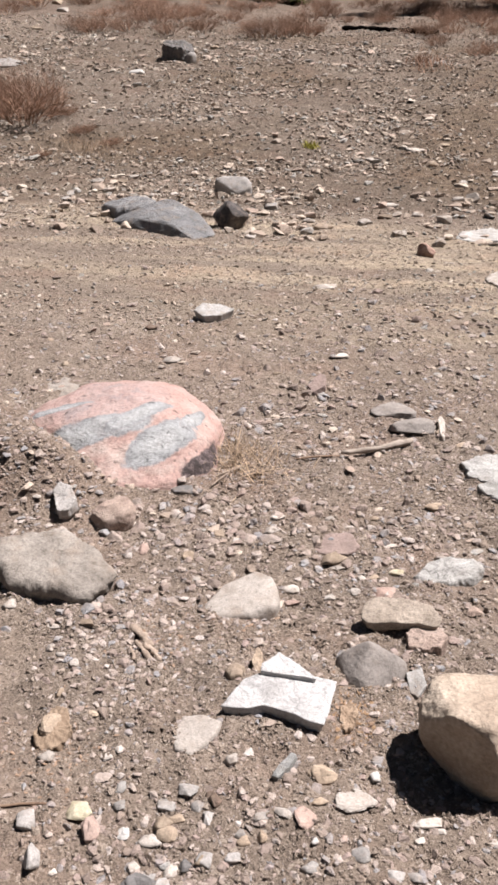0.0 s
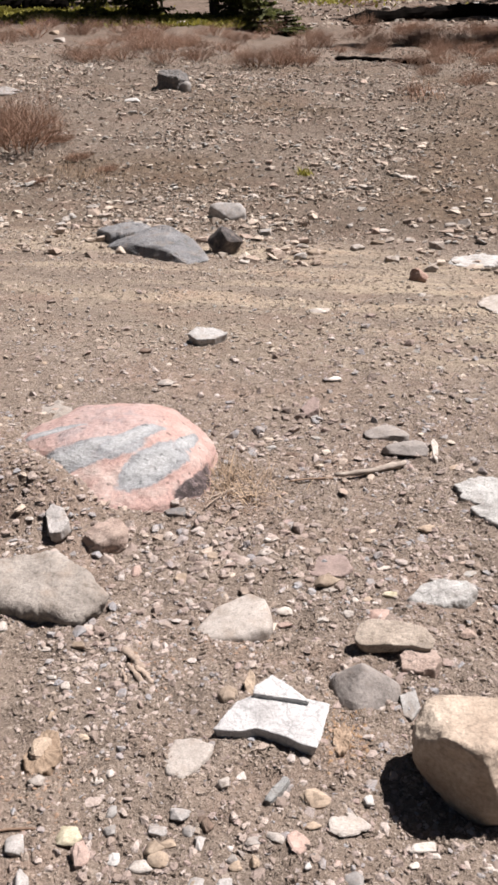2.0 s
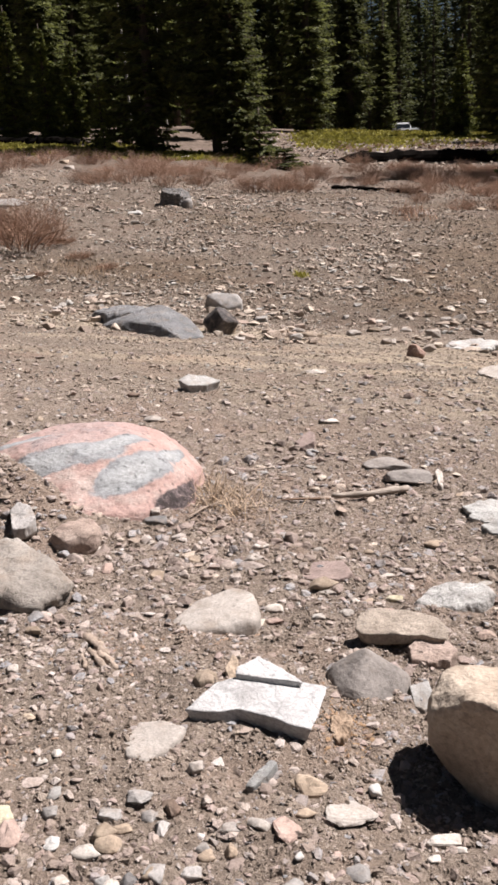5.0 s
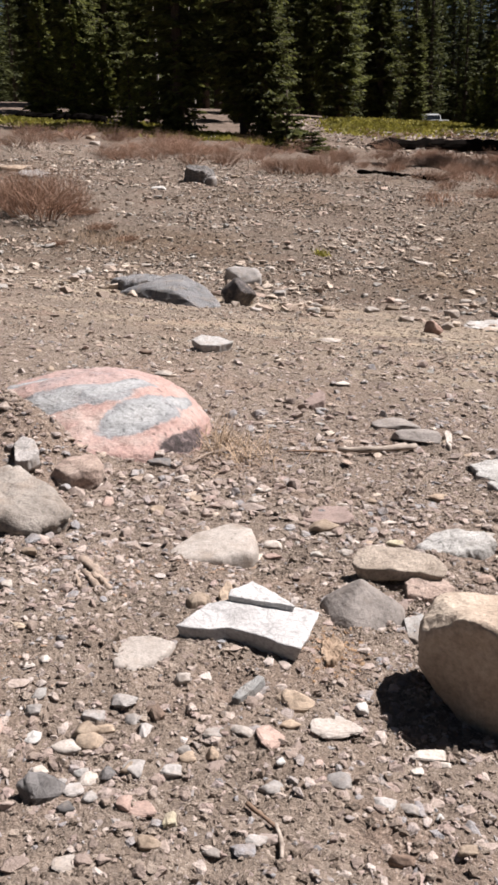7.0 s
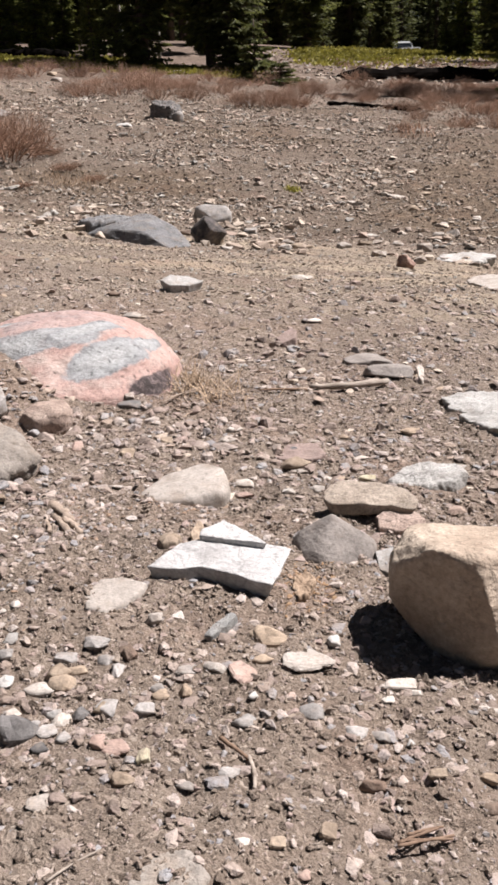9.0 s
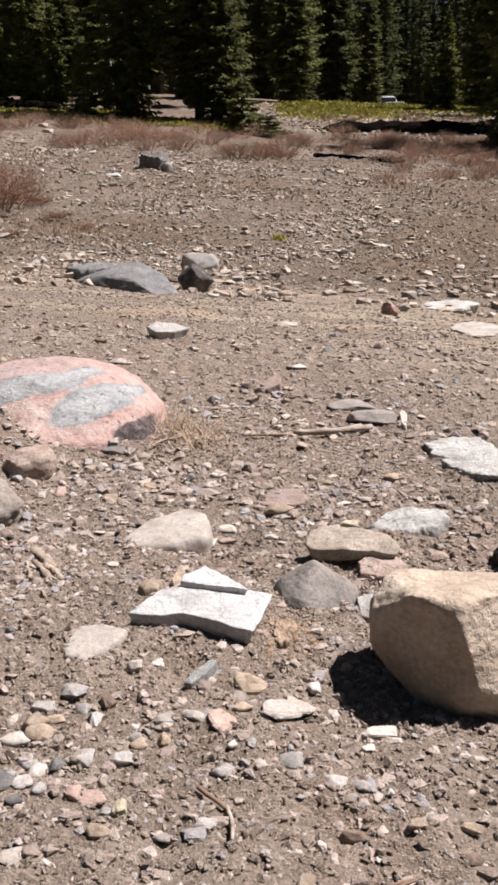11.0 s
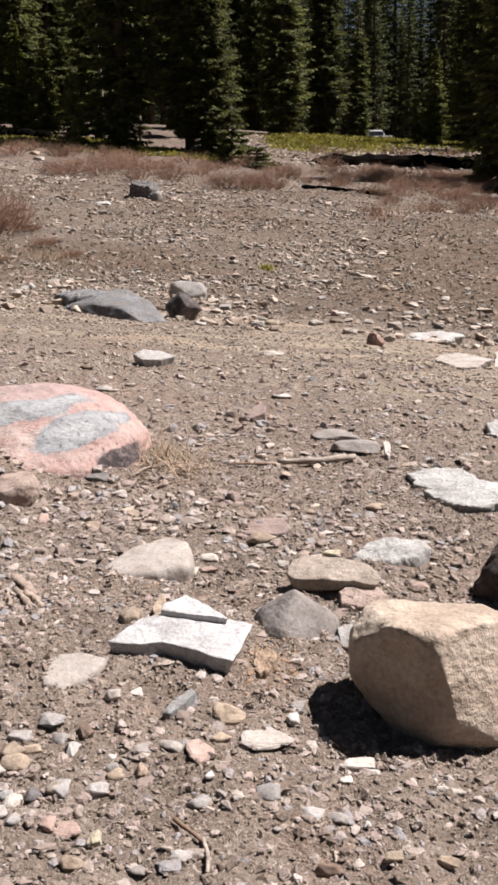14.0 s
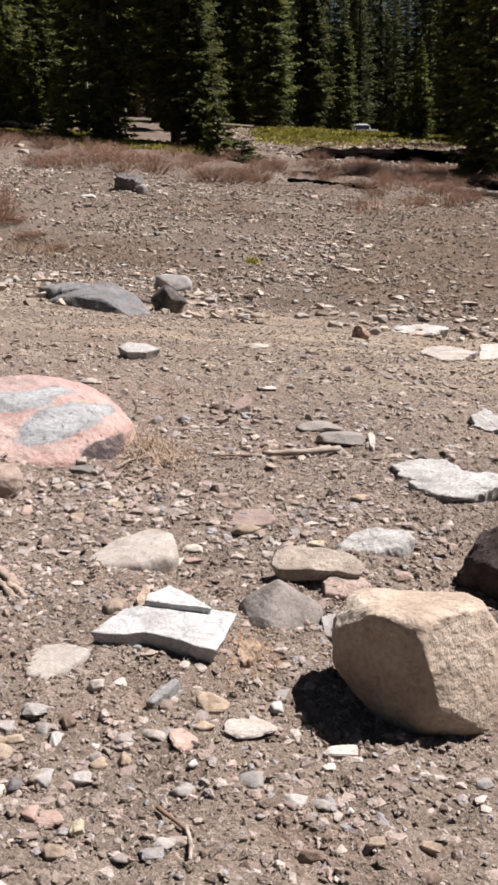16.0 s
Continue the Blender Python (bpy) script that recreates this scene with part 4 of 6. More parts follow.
stone("t", -0.705, 1.848, 0.026, 0.044, 0.028, -17, 7)
stone("t", -0.592, 1.761, 0.042, 0.025, 0.016, -12, 4)
stone("t", -0.691, 1.716, 0.071, 0.092, 0.060, 18, 6)
stone("t", -0.233, 1.957, 0.055, 0.040, 0.026, 24, 10)
stone("t", -0.440, 2.516, 0.061, 0.071, 0.046, -6, 6)
stone("t", -0.354, 2.694, 0.058, 0.054, 0.035, 7, 6)
stone("t", -1.415, 3.691, 0.130, 0.059, 0.038, 11, 5)
stone("t", -1.296, 4.201, 0.064, 0.060, 0.039, 9, 9)
stone("t", -1.446, 4.476, 0.061, 0.041, 0.027, 1, 9)
stone("c", -0.384, 1.398, 0.066, 0.037, 0.022, -11, 5)
stone("c", -0.408, 1.334, 0.032, 0.031, 0.018, 18, 0)
stone("c", -0.331, 1.336, 0.051, 0.037, 0.022, -8, 9)
stone("c", -0.581, 1.312, 0.025, 0.020, 0.012, 17, 11)
stone("c", -0.222, 1.647, 0.039, 0.044, 0.026, -15, 11)
stone("c", -0.529, 1.629, 0.035, 0.023, 0.013, -5, 8)
stone("c", -0.501, 1.649, 0.027, 0.023, 0.013, 11, 9)
stone("c", -0.742, 1.997, 0.049, 0.027, 0.016, -19, 11)
stone("c", -0.690, 1.958, 0.044, 0.035, 0.021, 16, 3)
stone("c", -0.780, 2.031, 0.042, 0.040, 0.024, 15, 9)
stone("c", -0.802, 2.122, 0.066, 0.030, 0.017, -8, 4)
stone("c", -0.675, 1.611, 0.048, 0.041, 0.024, -18, 1)
stone("c", -0.732, 2.790, 0.111, 0.101, 0.060, 5, 10)
stone("c", -0.672, 2.729, 0.044, 0.035, 0.021, 5, 1)
stone("c", -0.953, 2.200, 0.058, 0.060, 0.036, -3, 1)
stone("c", -1.308, 3.242, 0.047, 0.076, 0.045, 1, 2)
stone("c", -1.018, 2.763, 0.057, 0.030, 0.018, -24, 4)
stone("c", -1.188, 3.381, 0.080, 0.062, 0.037, 2, 6)
stone("c", -0.401, 2.400, 0.050, 0.035, 0.020, -18, 0)
stone("c", -0.749, 4.292, 0.126, 0.078, 0.046, 13, 9)
stone("b", -0.248, 1.513, 0.030, 0.049, 0.035, 23, 0)
stone("b", -0.966, 3.179, 0.100, 0.045, 0.032, -1, 11)
stone("b", -0.942, 4.792, 0.102, 0.065, 0.046, 12, 5)
stone("b", -0.076, 3.550, 0.080, 0.041, 0.029, 10, 4)
stone("d", -0.509, 2.956, 0.132, 0.065, 0.042, 7, 3)
stone("c", -2.367, 9.790, 0.211, 0.144, 0.128, -23, 4)
stone("c", -2.834, 9.227, 0.169, 0.084, 0.074, -25, 1)
stone("c", -1.685, 9.278, 0.198, 0.111, 0.098, -19, 9)
stone("c", -1.455, 9.354, 0.133, 0.096, 0.085, 9, 0)
stone("c", -0.539, 7.516, 0.149, 0.113, 0.100, -13, 6)
stone("c", -0.319, 8.027, 0.142, 0.067, 0.059, -7, 9)
stone("c", -0.075, 8.352, 0.235, 0.114, 0.100, -9, 2)
stone("c", 0.492, 8.369, 0.189, 0.139, 0.123, 19, 0)
stone("c", 0.803, 9.164, 0.214, 0.119, 0.105, -4, 5)
stone("c", 1.006, 8.858, 0.220, 0.128, 0.113, -2, 2)
stone("c", 0.777, 7.911, 0.197, 0.118, 0.105, -1, 6)
stone("c", 1.059, 6.823, 0.098, 0.055, 0.049, 4, 8)
stone("c", 0.853, 6.403, 0.092, 0.093, 0.055, -1, 10)
stone("c", 0.088, 5.795, 0.219, 0.098, 0.058, 13, 10)
stone("c", 0.132, 4.462, 0.136, 0.064, 0.038, 10, 1)
stone("c", 1.308, 11.575, 0.301, 0.195, 0.173, 14, 8)
stone("c", 1.734, 10.379, 0.148, 0.106, 0.094, -8, 6)
stone("c", 1.541, 9.528, 0.204, 0.092, 0.081, 15, 11)
stone("c", 2.213, 10.843, 0.171, 0.095, 0.084, 20, 3)
stone("t", -2.100, 9.753, 0.224, 0.109, 0.106, -6, 6)
stone("t", -2.505, 9.033, 0.184, 0.102, 0.099, -9, 8)
stone("t", -2.215, 8.946, 0.258, 0.116, 0.113, -6, 8)
stone("t", -2.492, 8.496, 0.155, 0.096, 0.093, -4, 0)
stone("t", -1.779, 8.723, 0.323, 0.242, 0.236, 25, 6)
stone("t", 0.082, 8.083, 0.285, 0.128, 0.125, 12, 5)
stone("t", 0.710, 8.654, 0.214, 0.109, 0.106, -24, 6)
stone("t", 1.343, 7.006, 0.127, 0.087, 0.085, 14, 9)
stone("t", 1.421, 11.024, 0.295, 0.170, 0.165, 15, 2)
stone("t", 1.695, 11.734, 0.249, 0.112, 0.109, -22, 10)
stone("t", -0.196, 4.162, 0.061, 0.031, 0.020, 15, 5)
stone("c", -0.147, 2.809, 0.077, 0.047, 0.028, 4, 5)
stone("c", -0.165, 2.729, 0.076, 0.046, 0.027, 18, 5)
stone("c", 0.040, 2.827, 0.056, 0.040, 0.024, 13, 11)
stone("c", 0.111, 2.785, 0.055, 0.026, 0.015, -8, 11)
stone("c", 0.251, 2.680, 0.078, 0.035, 0.021, 6, 0)
stone("c", 0.062, 2.521, 0.072, 0.032, 0.019, 12, 0)
stone("c", 0.141, 2.457, 0.036, 0.039, 0.023, 18, 0)
stone("c", 0.121, 2.378, 0.069, 0.046, 0.027, -2, 4)
stone("c", -0.083, 2.366, 0.078, 0.051, 0.030, 15, 7)
stone("t", 0.203, 2.865, 0.068, 0.032, 0.021, -6, 9)
stone("t", 0.053, 2.564, 0.113, 0.073, 0.048, 13, 5)
stone("t", 0.184, 2.468, 0.057, 0.040, 0.026, -14, 5)
stone("t", 0.547, 3.596, 0.041, 0.062, 0.040, -14, 5)
stone("t", 0.641, 3.519, 0.108, 0.049, 0.032, 23, 5)
stone("t", 0.458, 2.979, 0.117, 0.053, 0.034, 13, 4)
stone("y", 0.261, 2.521, 0.072, 0.040, 0.024, -6, 6)
stone("g", -0.387, 1.304, 0.078, 0.035, 0.021, 11, 10)
stone("g", -0.396, 1.266, 0.039, 0.027, 0.016, 22, 2)
stone("g", -0.339, 1.293, 0.036, 0.033, 0.019, -6, 8)
stone("g", -0.316, 1.538, 0.064, 0.038, 0.022, -11, 10)
stone("g", -0.357, 1.492, 0.063, 0.028, 0.017, -8, 3)
stone("g", -0.282, 1.503, 0.028, 0.024, 0.014, -5, 2)
stone("g", -0.140, 1.482, 0.050, 0.032, 0.019, 18, 6)
stone("g", -0.190, 1.441, 0.033, 0.027, 0.016, 16, 11)
stone("g", -0.110, 1.203, 0.034, 0.021, 0.013, -19, 1)
stone("g", -0.310, 1.281, 0.031, 0.025, 0.015, 13, 5)
stone("g", -0.049, 1.227, 0.053, 0.024, 0.014, -4, 10)
stone("g", 0.197, 1.359, 0.047, 0.027, 0.016, -11, 7)
stone("g", -0.032, 1.364, 0.047, 0.038, 0.022, -15, 1)
stone("w", -0.344, 1.345, 0.039, 0.029, 0.015, -4, 11)
stone("w", 0.130, 1.622, 0.032, 0.032, 0.017, 16, 3)
stone("g", 0.086, 1.402, 0.058, 0.045, 0.024, 11, 7)
stone("g", 0.152, 1.353, 0.052, 0.034, 0.018, -8, 10)
stone("w", 0.240, 1.349, 0.021, 0.018, 0.010, 25, 1)
stone("w", 0.399, 1.461, 0.040, 0.021, 0.011, -23, 8)
stone("w", -0.018, 1.425, 0.020, 0.022, 0.012, -13, 5)
stone("d", -0.304, 1.341, 0.044, 0.034, 0.022, 11, 2)
stone("d", -0.340, 1.251, 0.035, 0.024, 0.016, -8, 5)
stone("t", -0.265, 1.352, 0.037, 0.028, 0.018, 16, 1)
stone("t", -0.360, 1.442, 0.050, 0.038, 0.025, 14, 5)
stone("t", -0.141, 1.432, 0.032, 0.035, 0.022, 12, 2)
stone("t", -0.203, 1.203, 0.043, 0.027, 0.018, 1, 4)
stone("t", 0.000, 1.618, 0.075, 0.058, 0.046, 8, 4)
stone("t", -0.007, 1.532, 0.046, 0.023, 0.015, 4, 5)
stone("t", 0.272, 1.260, 0.040, 0.023, 0.015, 15, 6)
stone("t", 0.101, 1.137, 0.032, 0.038, 0.025, -7, 6)
stone("t", 0.030, 1.108, 0.032, 0.025, 0.016, 11, 6)
stone("t", 0.361, 1.288, 0.044, 0.025, 0.016, -23, 6)
stone("c", -0.090, 1.489, 0.061, 0.029, 0.017, -25, 7)
stone("c", -0.304, 1.142, 0.055, 0.030, 0.018, 14, 8)
stone("c", 0.074, 1.545, 0.106, 0.064, 0.038, 2, 8)
stone("c", 0.217, 1.446, 0.033, 0.018, 0.010, 20, 3)
stone("c", 0.263, 1.480, 0.039, 0.022, 0.013, -23, 11)
stone("c", -0.018, 1.103, 0.027, 0.019, 0.011, 4, 10)
stone("p", -0.041, 1.481, 0.055, 0.058, 0.034, 22, 8)
stone("p", -0.228, 1.273, 0.052, 0.038, 0.022, -7, 8)
stone("p", -0.252, 1.271, 0.035, 0.030, 0.018, -4, 3)
stone("p", 0.045, 1.441, 0.022, 0.022, 0.013, -21, 9)
stone("p", 0.065, 1.072, 0.022, 0.022, 0.013, -7, 1)
stone("y", -0.177, 1.245, 0.025, 0.040, 0.024, -10, 0)
stone("b", 0.174, 1.251, 0.054, 0.031, 0.022, -23, 11)
stone("b", -0.262, 1.533, 0.029, 0.029, 0.020, 7, 3)
stone("b", 0.345, 1.215, 0.042, 0.023, 0.016, 2, 9)
stone("g", 1.162, 4.046, 0.172, 0.123, 0.072, -22, 0)
stone("g", 0.481, 1.448, 0.043, 0.035, 0.020, 5, 11)
stone("c", 2.136, 10.696, 0.188, 0.139, 0.082, -18, 2)
stone("c", 1.753, 10.446, 0.110, 0.123, 0.072, 7, 4)
stone("c", 0.431, 2.620, 0.056, 0.029, 0.017, -10, 10)
stone("c", 0.396, 1.458, 0.057, 0.029, 0.017, -24, 8)
stone("c", 0.241, 1.496, 0.080, 0.036, 0.021, 9, 6)
stone("t", 0.555, 3.576, 0.037, 0.063, 0.041, -22, 9)
stone("t", 3.007, 11.217, 0.240, 0.151, 0.098, -18, 5)
stone("t", 0.638, 1.912, 0.043, 0.045, 0.029, -17, 4)
stone("b", 2.231, 9.440, 0.220, 0.252, 0.178, 9, 7)


# ---- gravel ----
def pebble_shapes(count, sub, seed):
    r = random.Random(seed)
    out = []
    for k in range(count):
        bm = chip_bmesh(r, sub, 0)
        bm.verts.ensure_lookup_table()
        out.append((np.array([v.co[:] for v in bm.verts]), np.array([[v.index for v in f.verts] for f in bm.faces])))
        bm.free()
    return out


def scatter(name, label, shapes, points, sizes, material, rng, squash=(0.4, 0.8), lean=0.45, sit=0.12, settle=1.0, soft=False):
    """Many pebbles in one mesh: place, size, turn and flatness of each by chance."""
    V, Fc, base = [], [], 0
    for (x, y), s in zip(points, sizes):
        v, f = shapes[rng.integers(len(shapes))]
        a = rng.uniform(0, 2 * math.pi)
        sc = s * np.array([rng.uniform(0.8, 1.25), rng.uniform(0.65, 1.0), rng.uniform(*squash) * (1 - (1 - settle) * min(1, max(0, (y - 1.4) / 2.6)))])
        q = v * sc
        tip = rng.uniform(-lean, lean)
        q = np.stack([q[:, 0], q[:, 1] * math.cos(tip) - q[:, 2] * math.sin(tip), q[:, 1] * math.sin(tip) + q[:, 2] * math.cos(tip)], 1)
        q = np.stack([q[:, 0] * math.cos(a) - q[:, 1] * math.sin(a), q[:, 0] * math.sin(a) + q[:, 1] * math.cos(a), q[:, 2]], 1)
        V.append(q + np.array([x, y, ground_z(x, y) + sc[2] * sit]))
        Fc.append(f + base)
        base += len(v)
    V, Fc = np.concatenate(V), np.concatenate(Fc)
    me = bpy.data.meshes.new(name)
    me.vertices.add(len(V))
    me.vertices.foreach_set("co", V.ravel())
    me.loops.add(Fc.size)
    me.loops.foreach_set("vertex_index", Fc.ravel())
    me.polygons.add(len(Fc))
    me.polygons.foreach_set("loop_start", np.arange(0, Fc.size, 3))
    me.materials.append(material)
    me.update(calc_edges=True)
    me.validate()
    if soft:
        me.shade_smooth()
    else:
        me.shade_flat()
    return tagged(new(name, me), label, "gravel", kind="stuff")


def strew(rng, count, y0, y1, wide, keep=None, centre=0.0):
    """Places between y0 and y1 within a wedge that widens with distance; keep(x, y) thins them."""
    out = []
    while len(out) < count:
        y = rng.uniform(y0, y1)
        w = wide(y)
        if rng.uniform() > w / wide(y1):
            continue
        x = centre + rng.uniform(-w, w)
        if keep is None or rng.uniform() < keep(x, y):
            out.append((x, y))
    return out


def worn_shapes(count, seed):
    """Broken stones with rounded edges: rough hulls, subdivided and smoothed."""
    r = random.Random(seed)
    out = []
    for k in range(count):
        bm = chip_bmesh(r, 11 + k % 4, 0)
        bmesh.ops.subdivide_edges(bm, edges=bm.edges[:], cuts=1, use_grid_fill=True)
        bmesh.ops.smooth_vert(bm, verts=bm.verts, factor=0.26, use_axis_x=True, use_axis_y=True, use_axis_z=True)
        for v in bm.verts:
            v.co *= 1.06 + 0.15 * noise.fractal(v.co * 4 + Vector((k * 2.7, 0, 0)), 0.9, 2, 3)
        bmesh.ops.triangulate(bm, faces=bm.faces)
        bm.verts.ensure_lookup_table()
        out.append((np.array([v.co[:] for v in bm.verts]), np.array([[v.index for v in f.verts] for f in bm.faces])))
        bm.free()
    return out


nrng = np.random.default_rng(5)
FINE, COARSE, WORN = pebble_shapes(14, 9, 60), pebble_shapes(14, 14, 80), worn_shapes(14, 140)


def patchy(x, y):
    p = 0.5 + 1.1 * noise.fractal(Vector((x * 1.6, y * 1.6, 5.0)), 0.9, 2, 3)
    return min(1, max(0.12, p))


def thin_out(x, y):
    return float(np.interp(y, [3.9, 5.4], [1, 0.05]))


def bank(x, y):
    # sparse on the packed track, thick at the foot of the bank and up its face
    d = np.interp(y, [4.4, 5.2, 7.4, 7.9, 8.8, 9.4, 11, 18, 22], [0.85, 0.62, 0.5, 1, 1, 0.7, 1, 0.9, 0.3])
    return float(d) * min(1, 0.12 + 1.5 * patchy(x * 0.3, y * 0.9) ** 2) * (1 - 0.55 * bare_soil(x, y))


near_w = lambda y: 0.34 * y + 0.45
LUMPS = [(v * (1 + 0.22 * nrng.standard_normal((len(v), 1))), f) for v, f in pebble_shapes(14, 12, 120)]
scatter("soil_clods", "crumbled brown soil clods", LUMPS, strew(nrng, 29000, 0.75, 5.4, near_w, thin_out, 0.05), 0.006 + 0.022 * nrng.random(29000) ** 2.8, M_CLOD, nrng, (0.5, 0.85), 0.5, 0.02, 0.6)
scatter("grit", "fine grit and small pebbles strewn over the soil", FINE, strew(nrng, 29000, 0.75, 5.4, near_w, lambda x, y: patchy(x, y) * thin_out(x, y), 0.05), 0.005 + 0.012 * nrng.random(29000) ** 2, M_GRAVEL, nrng, (0.4, 0.8), 0.45, 0.02, 0.62)
close_w = lambda y: 0.33 * y + 0.25
scatter("close_crumbs", "small soil crumbs and grit between the stones", LUMPS, strew(nrng, 26000, 0.85, 3.6, close_w, lambda x, y: 0.35 + 0.65 * patchy(x + 3, y), 0.05), 0.004 + 0.013 * nrng.random(26000) ** 2.2, M_CLOD, nrng, (0.5, 0.9), 0.5, 0.05)
scatter("close_chips", "small pale stone chips lying in the soil", FINE, strew(nrng, 9500, 0.85, 4.2, close_w, lambda x, y: patchy(x * 1.5 + 9, y * 1.5), 0.05), 0.005 + 0.020 * nrng.random(9500) ** 2.4, M_GRAVEL, nrng, (0.35, 0.7), 0.5, 0.0)
scatter("pebbles", "mixed tan, grey and pinkish pebbles on dirt", COARSE, strew(nrng, 6500, 0.75, 5.4, near_w, lambda x, y: patchy(x, y) * thin_out(x, y) * (0.65 if y < 1.7 else 1), 0.05), 0.012 + 0.036 * nrng.random(6500) ** 2.3, M_GRAVEL, nrng, (0.45, 0.8), 0.4, -0.06, 0.7)
scatter("track_gravel", "gravel scattered over the packed track and bank", FINE, strew(nrng, 26000, 4.5, 11.5, near_w, bank), 0.012 + 0.045 * nrng.random(26000) ** 3.0, M_GRAVEL_FAR, nrng, (0.35, 0.7), 0.4)
scatter("bank_gravel", "broken pale stone covering the bank", FINE, strew(nrng, 31000, 9.0, 22, near_w, bank), 0.020 + 0.085 * nrng.random(31000) ** 2.6, M_GRAVEL_FAR, nrng, (0.4, 0.8), 0.45)
scatter("bank_foot_stones", "cream and tan broken stones along the foot of the bank", COARSE, strew(nrng, 460, 7.5, 9.8, near_w, patchy), 0.05 + 0.15 * nrng.random(460) ** 2, M_GRAVEL_FOOT, nrng, (0.5, 0.8))
scatter("track_clods", "crumbled soil over the packed track", LUMPS, strew(nrng, 16000, 4.6, 9.5, near_w), 0.010 + 0.03 * nrng.random(16000) ** 2.6, M_CLOD, nrng, (0.22, 0.5), 0.2, soft=True)
scatter("bank_clods", "dark crumbled soil on the bare parts of the bank", FINE, strew(nrng, 17000, 9.2, 20, near_w, lambda x, y: 0.2 + bare_soil(x, y)), 0.012 + 0.06 * nrng.random(17000) ** 2.4, M_DARKCLOD, nrng, (0.4, 0.8), 0.4)
outer = lambda x, y: 0.0 if y > 0.9 and abs(x - 0.05) < near_w(y) else patchy(x, y)
scatter("outlying_gravel", "gravel and pebbles strewn over the open dirt", FINE, strew(nrng, 8000, -3.5, 8, lambda y: 6.0, outer), 0.012 + 0.05 * nrng.random(8000) ** 2.6, M_GRAVEL, nrng, (0.35, 0.7))
scatter("pale_chips", "pale broken chips lying on the soil", COARSE, strew(nrng, 700, 2.3, 5.2, near_w, lambda x, y: patchy(x + 7, y + 3) ** 2, 0.05), 0.014 + 0.05 * nrng.random(700) ** 2.2, M_GRAVEL_FOOT, nrng, (0.3, 0.6), 0.3)
scatter("bank_stones", "pale broken stones scattered over the bank", COARSE, strew(nrng, 1500, 9.6, 19, near_w, bank), 0.05 + 0.15 * nrng.random(1500) ** 2.6, M_GRAVEL_FOOT, nrng, (0.3, 0.6), 0.3)
scatter("opening_rubble", "broken stone in the clearing below the forest", FINE, strew(nrng, 5200, 26, 44, lambda y: 0.17 * y, None, 3.6), 0.04 + 0.24 * nrng.random(5200) ** 3, M_GRAVEL_FAR, nrng, (0.4, 0.7))
# drifts of chunky gravel
for cx, cy, wx, wy, count, small, big, look_of in (
        (-0.10, 1.40, 0.27, 0.12, 260, 0.010, 0.040, M_GRAVEL), (0.30, 1.36, 0.14, 0.10, 90, 0.010, 0.038, M_GRAVEL), (-0.42, 1.40, 0.12, 0.12, 110, 0.010, 0.038, M_GRAVEL),
        (-0.58, 2.05, 0.13, 0.16, 420, 0.010, 0.036, M_GRAVEL), (-0.62, 1.72, 0.10, 0.12, 150, 0.010, 0.036, M_GRAVEL), (-0.10, 2.75, 0.40, 0.16, 420, 0.014, 0.060, M_GRAVEL), (0.45, 2.80, 0.25, 0.20, 200, 0.012, 0.045, M_CLOD),
        (0.60, 2.30, 0.16, 0.16, 260, 0.010, 0.040, M_CLOD), (-0.02, 2.35, 0.12, 0.12, 160, 0.010, 0.034, M_CLOD), (0.15, 3.95, 0.5, 0.28, 320, 0.014, 0.055, M_GRAVEL), (0.75, 4.6, 0.5, 0.5, 300, 0.016, 0.06, M_GRAVEL),
        (-0.95, 2.85, 0.22, 0.12, 200, 0.012, 0.045, M_GRAVEL)):
    pts = [(cx + nrng.normal() * wx, cy + nrng.normal() * wy) for _ in range(count)]
    scatter("gravel_drift", "drift of chunky tan and grey gravel between rocks" if look_of is M_GRAVEL else "drift of dark crumbled soil between rocks", WORN, pts, small + (big - small) * nrng.random(count) ** 1.8, look_of, nrng, (0.5, 0.85), 0.4, 0.0)
# loose rubble in heaps and drifts between the larger rocks
pts, sizes = [], []
for cx, cy, wx, wy, count, small, big in (
        (-0.55, 2.78, 0.25, 0.12, 70, 0.025, 0.085), (-0.25, 2.72, 0.28, 0.14, 60, 0.02, 0.065),
        (-0.62, 2.22, 0.16, 0.12, 60, 0.02, 0.065), (0.05, 2.75, 0.40, 0.18, 90, 0.02, 0.06), (0.62, 3.45, 0.22, 0.14, 40, 0.03, 0.08),
        (0.28, 3.95, 0.40, 0.14, 50, 0.03, 0.075), (-0.18, 3.75, 0.20, 0.20, 40, 0.03, 0.09), (-0.45, 1.45, 0.22, 0.16, 15, 0.02, 0.035),
        (0.15, 1.38, 0.22, 0.14, 12, 0.02, 0.035), (-0.2, 4.6, 0.8, 0.3, 60, 0.03, 0.09), (0.9, 5.2, 0.7, 0.5, 60, 0.03, 0.10), (-1.7, 5.6, 0.5, 0.6, 40, 0.03, 0.10)):
    pts += [(cx + nrng.normal() * wx, cy + nrng.normal() * wy) for _ in range(count)]
    sizes += list(small + (big - small) * nrng.random(count) ** 2)
scatter("rubble", "dusty broken stones lying in drifts between larger rocks", WORN, pts, sizes, M_GRAVEL, nrng, (0.45, 0.8), 0.4)
pts = [(0.085 + nrng.normal() * 0.035, 1.825 + nrng.normal() * 0.05) for _ in range(420)]
scatter("needle_litter", "orange-brown needle litter beside the white slab", FINE, pts, 0.005 + 0.014 * nrng.random(420) ** 2, M_LITTER, nrng, (0.12, 0.35))
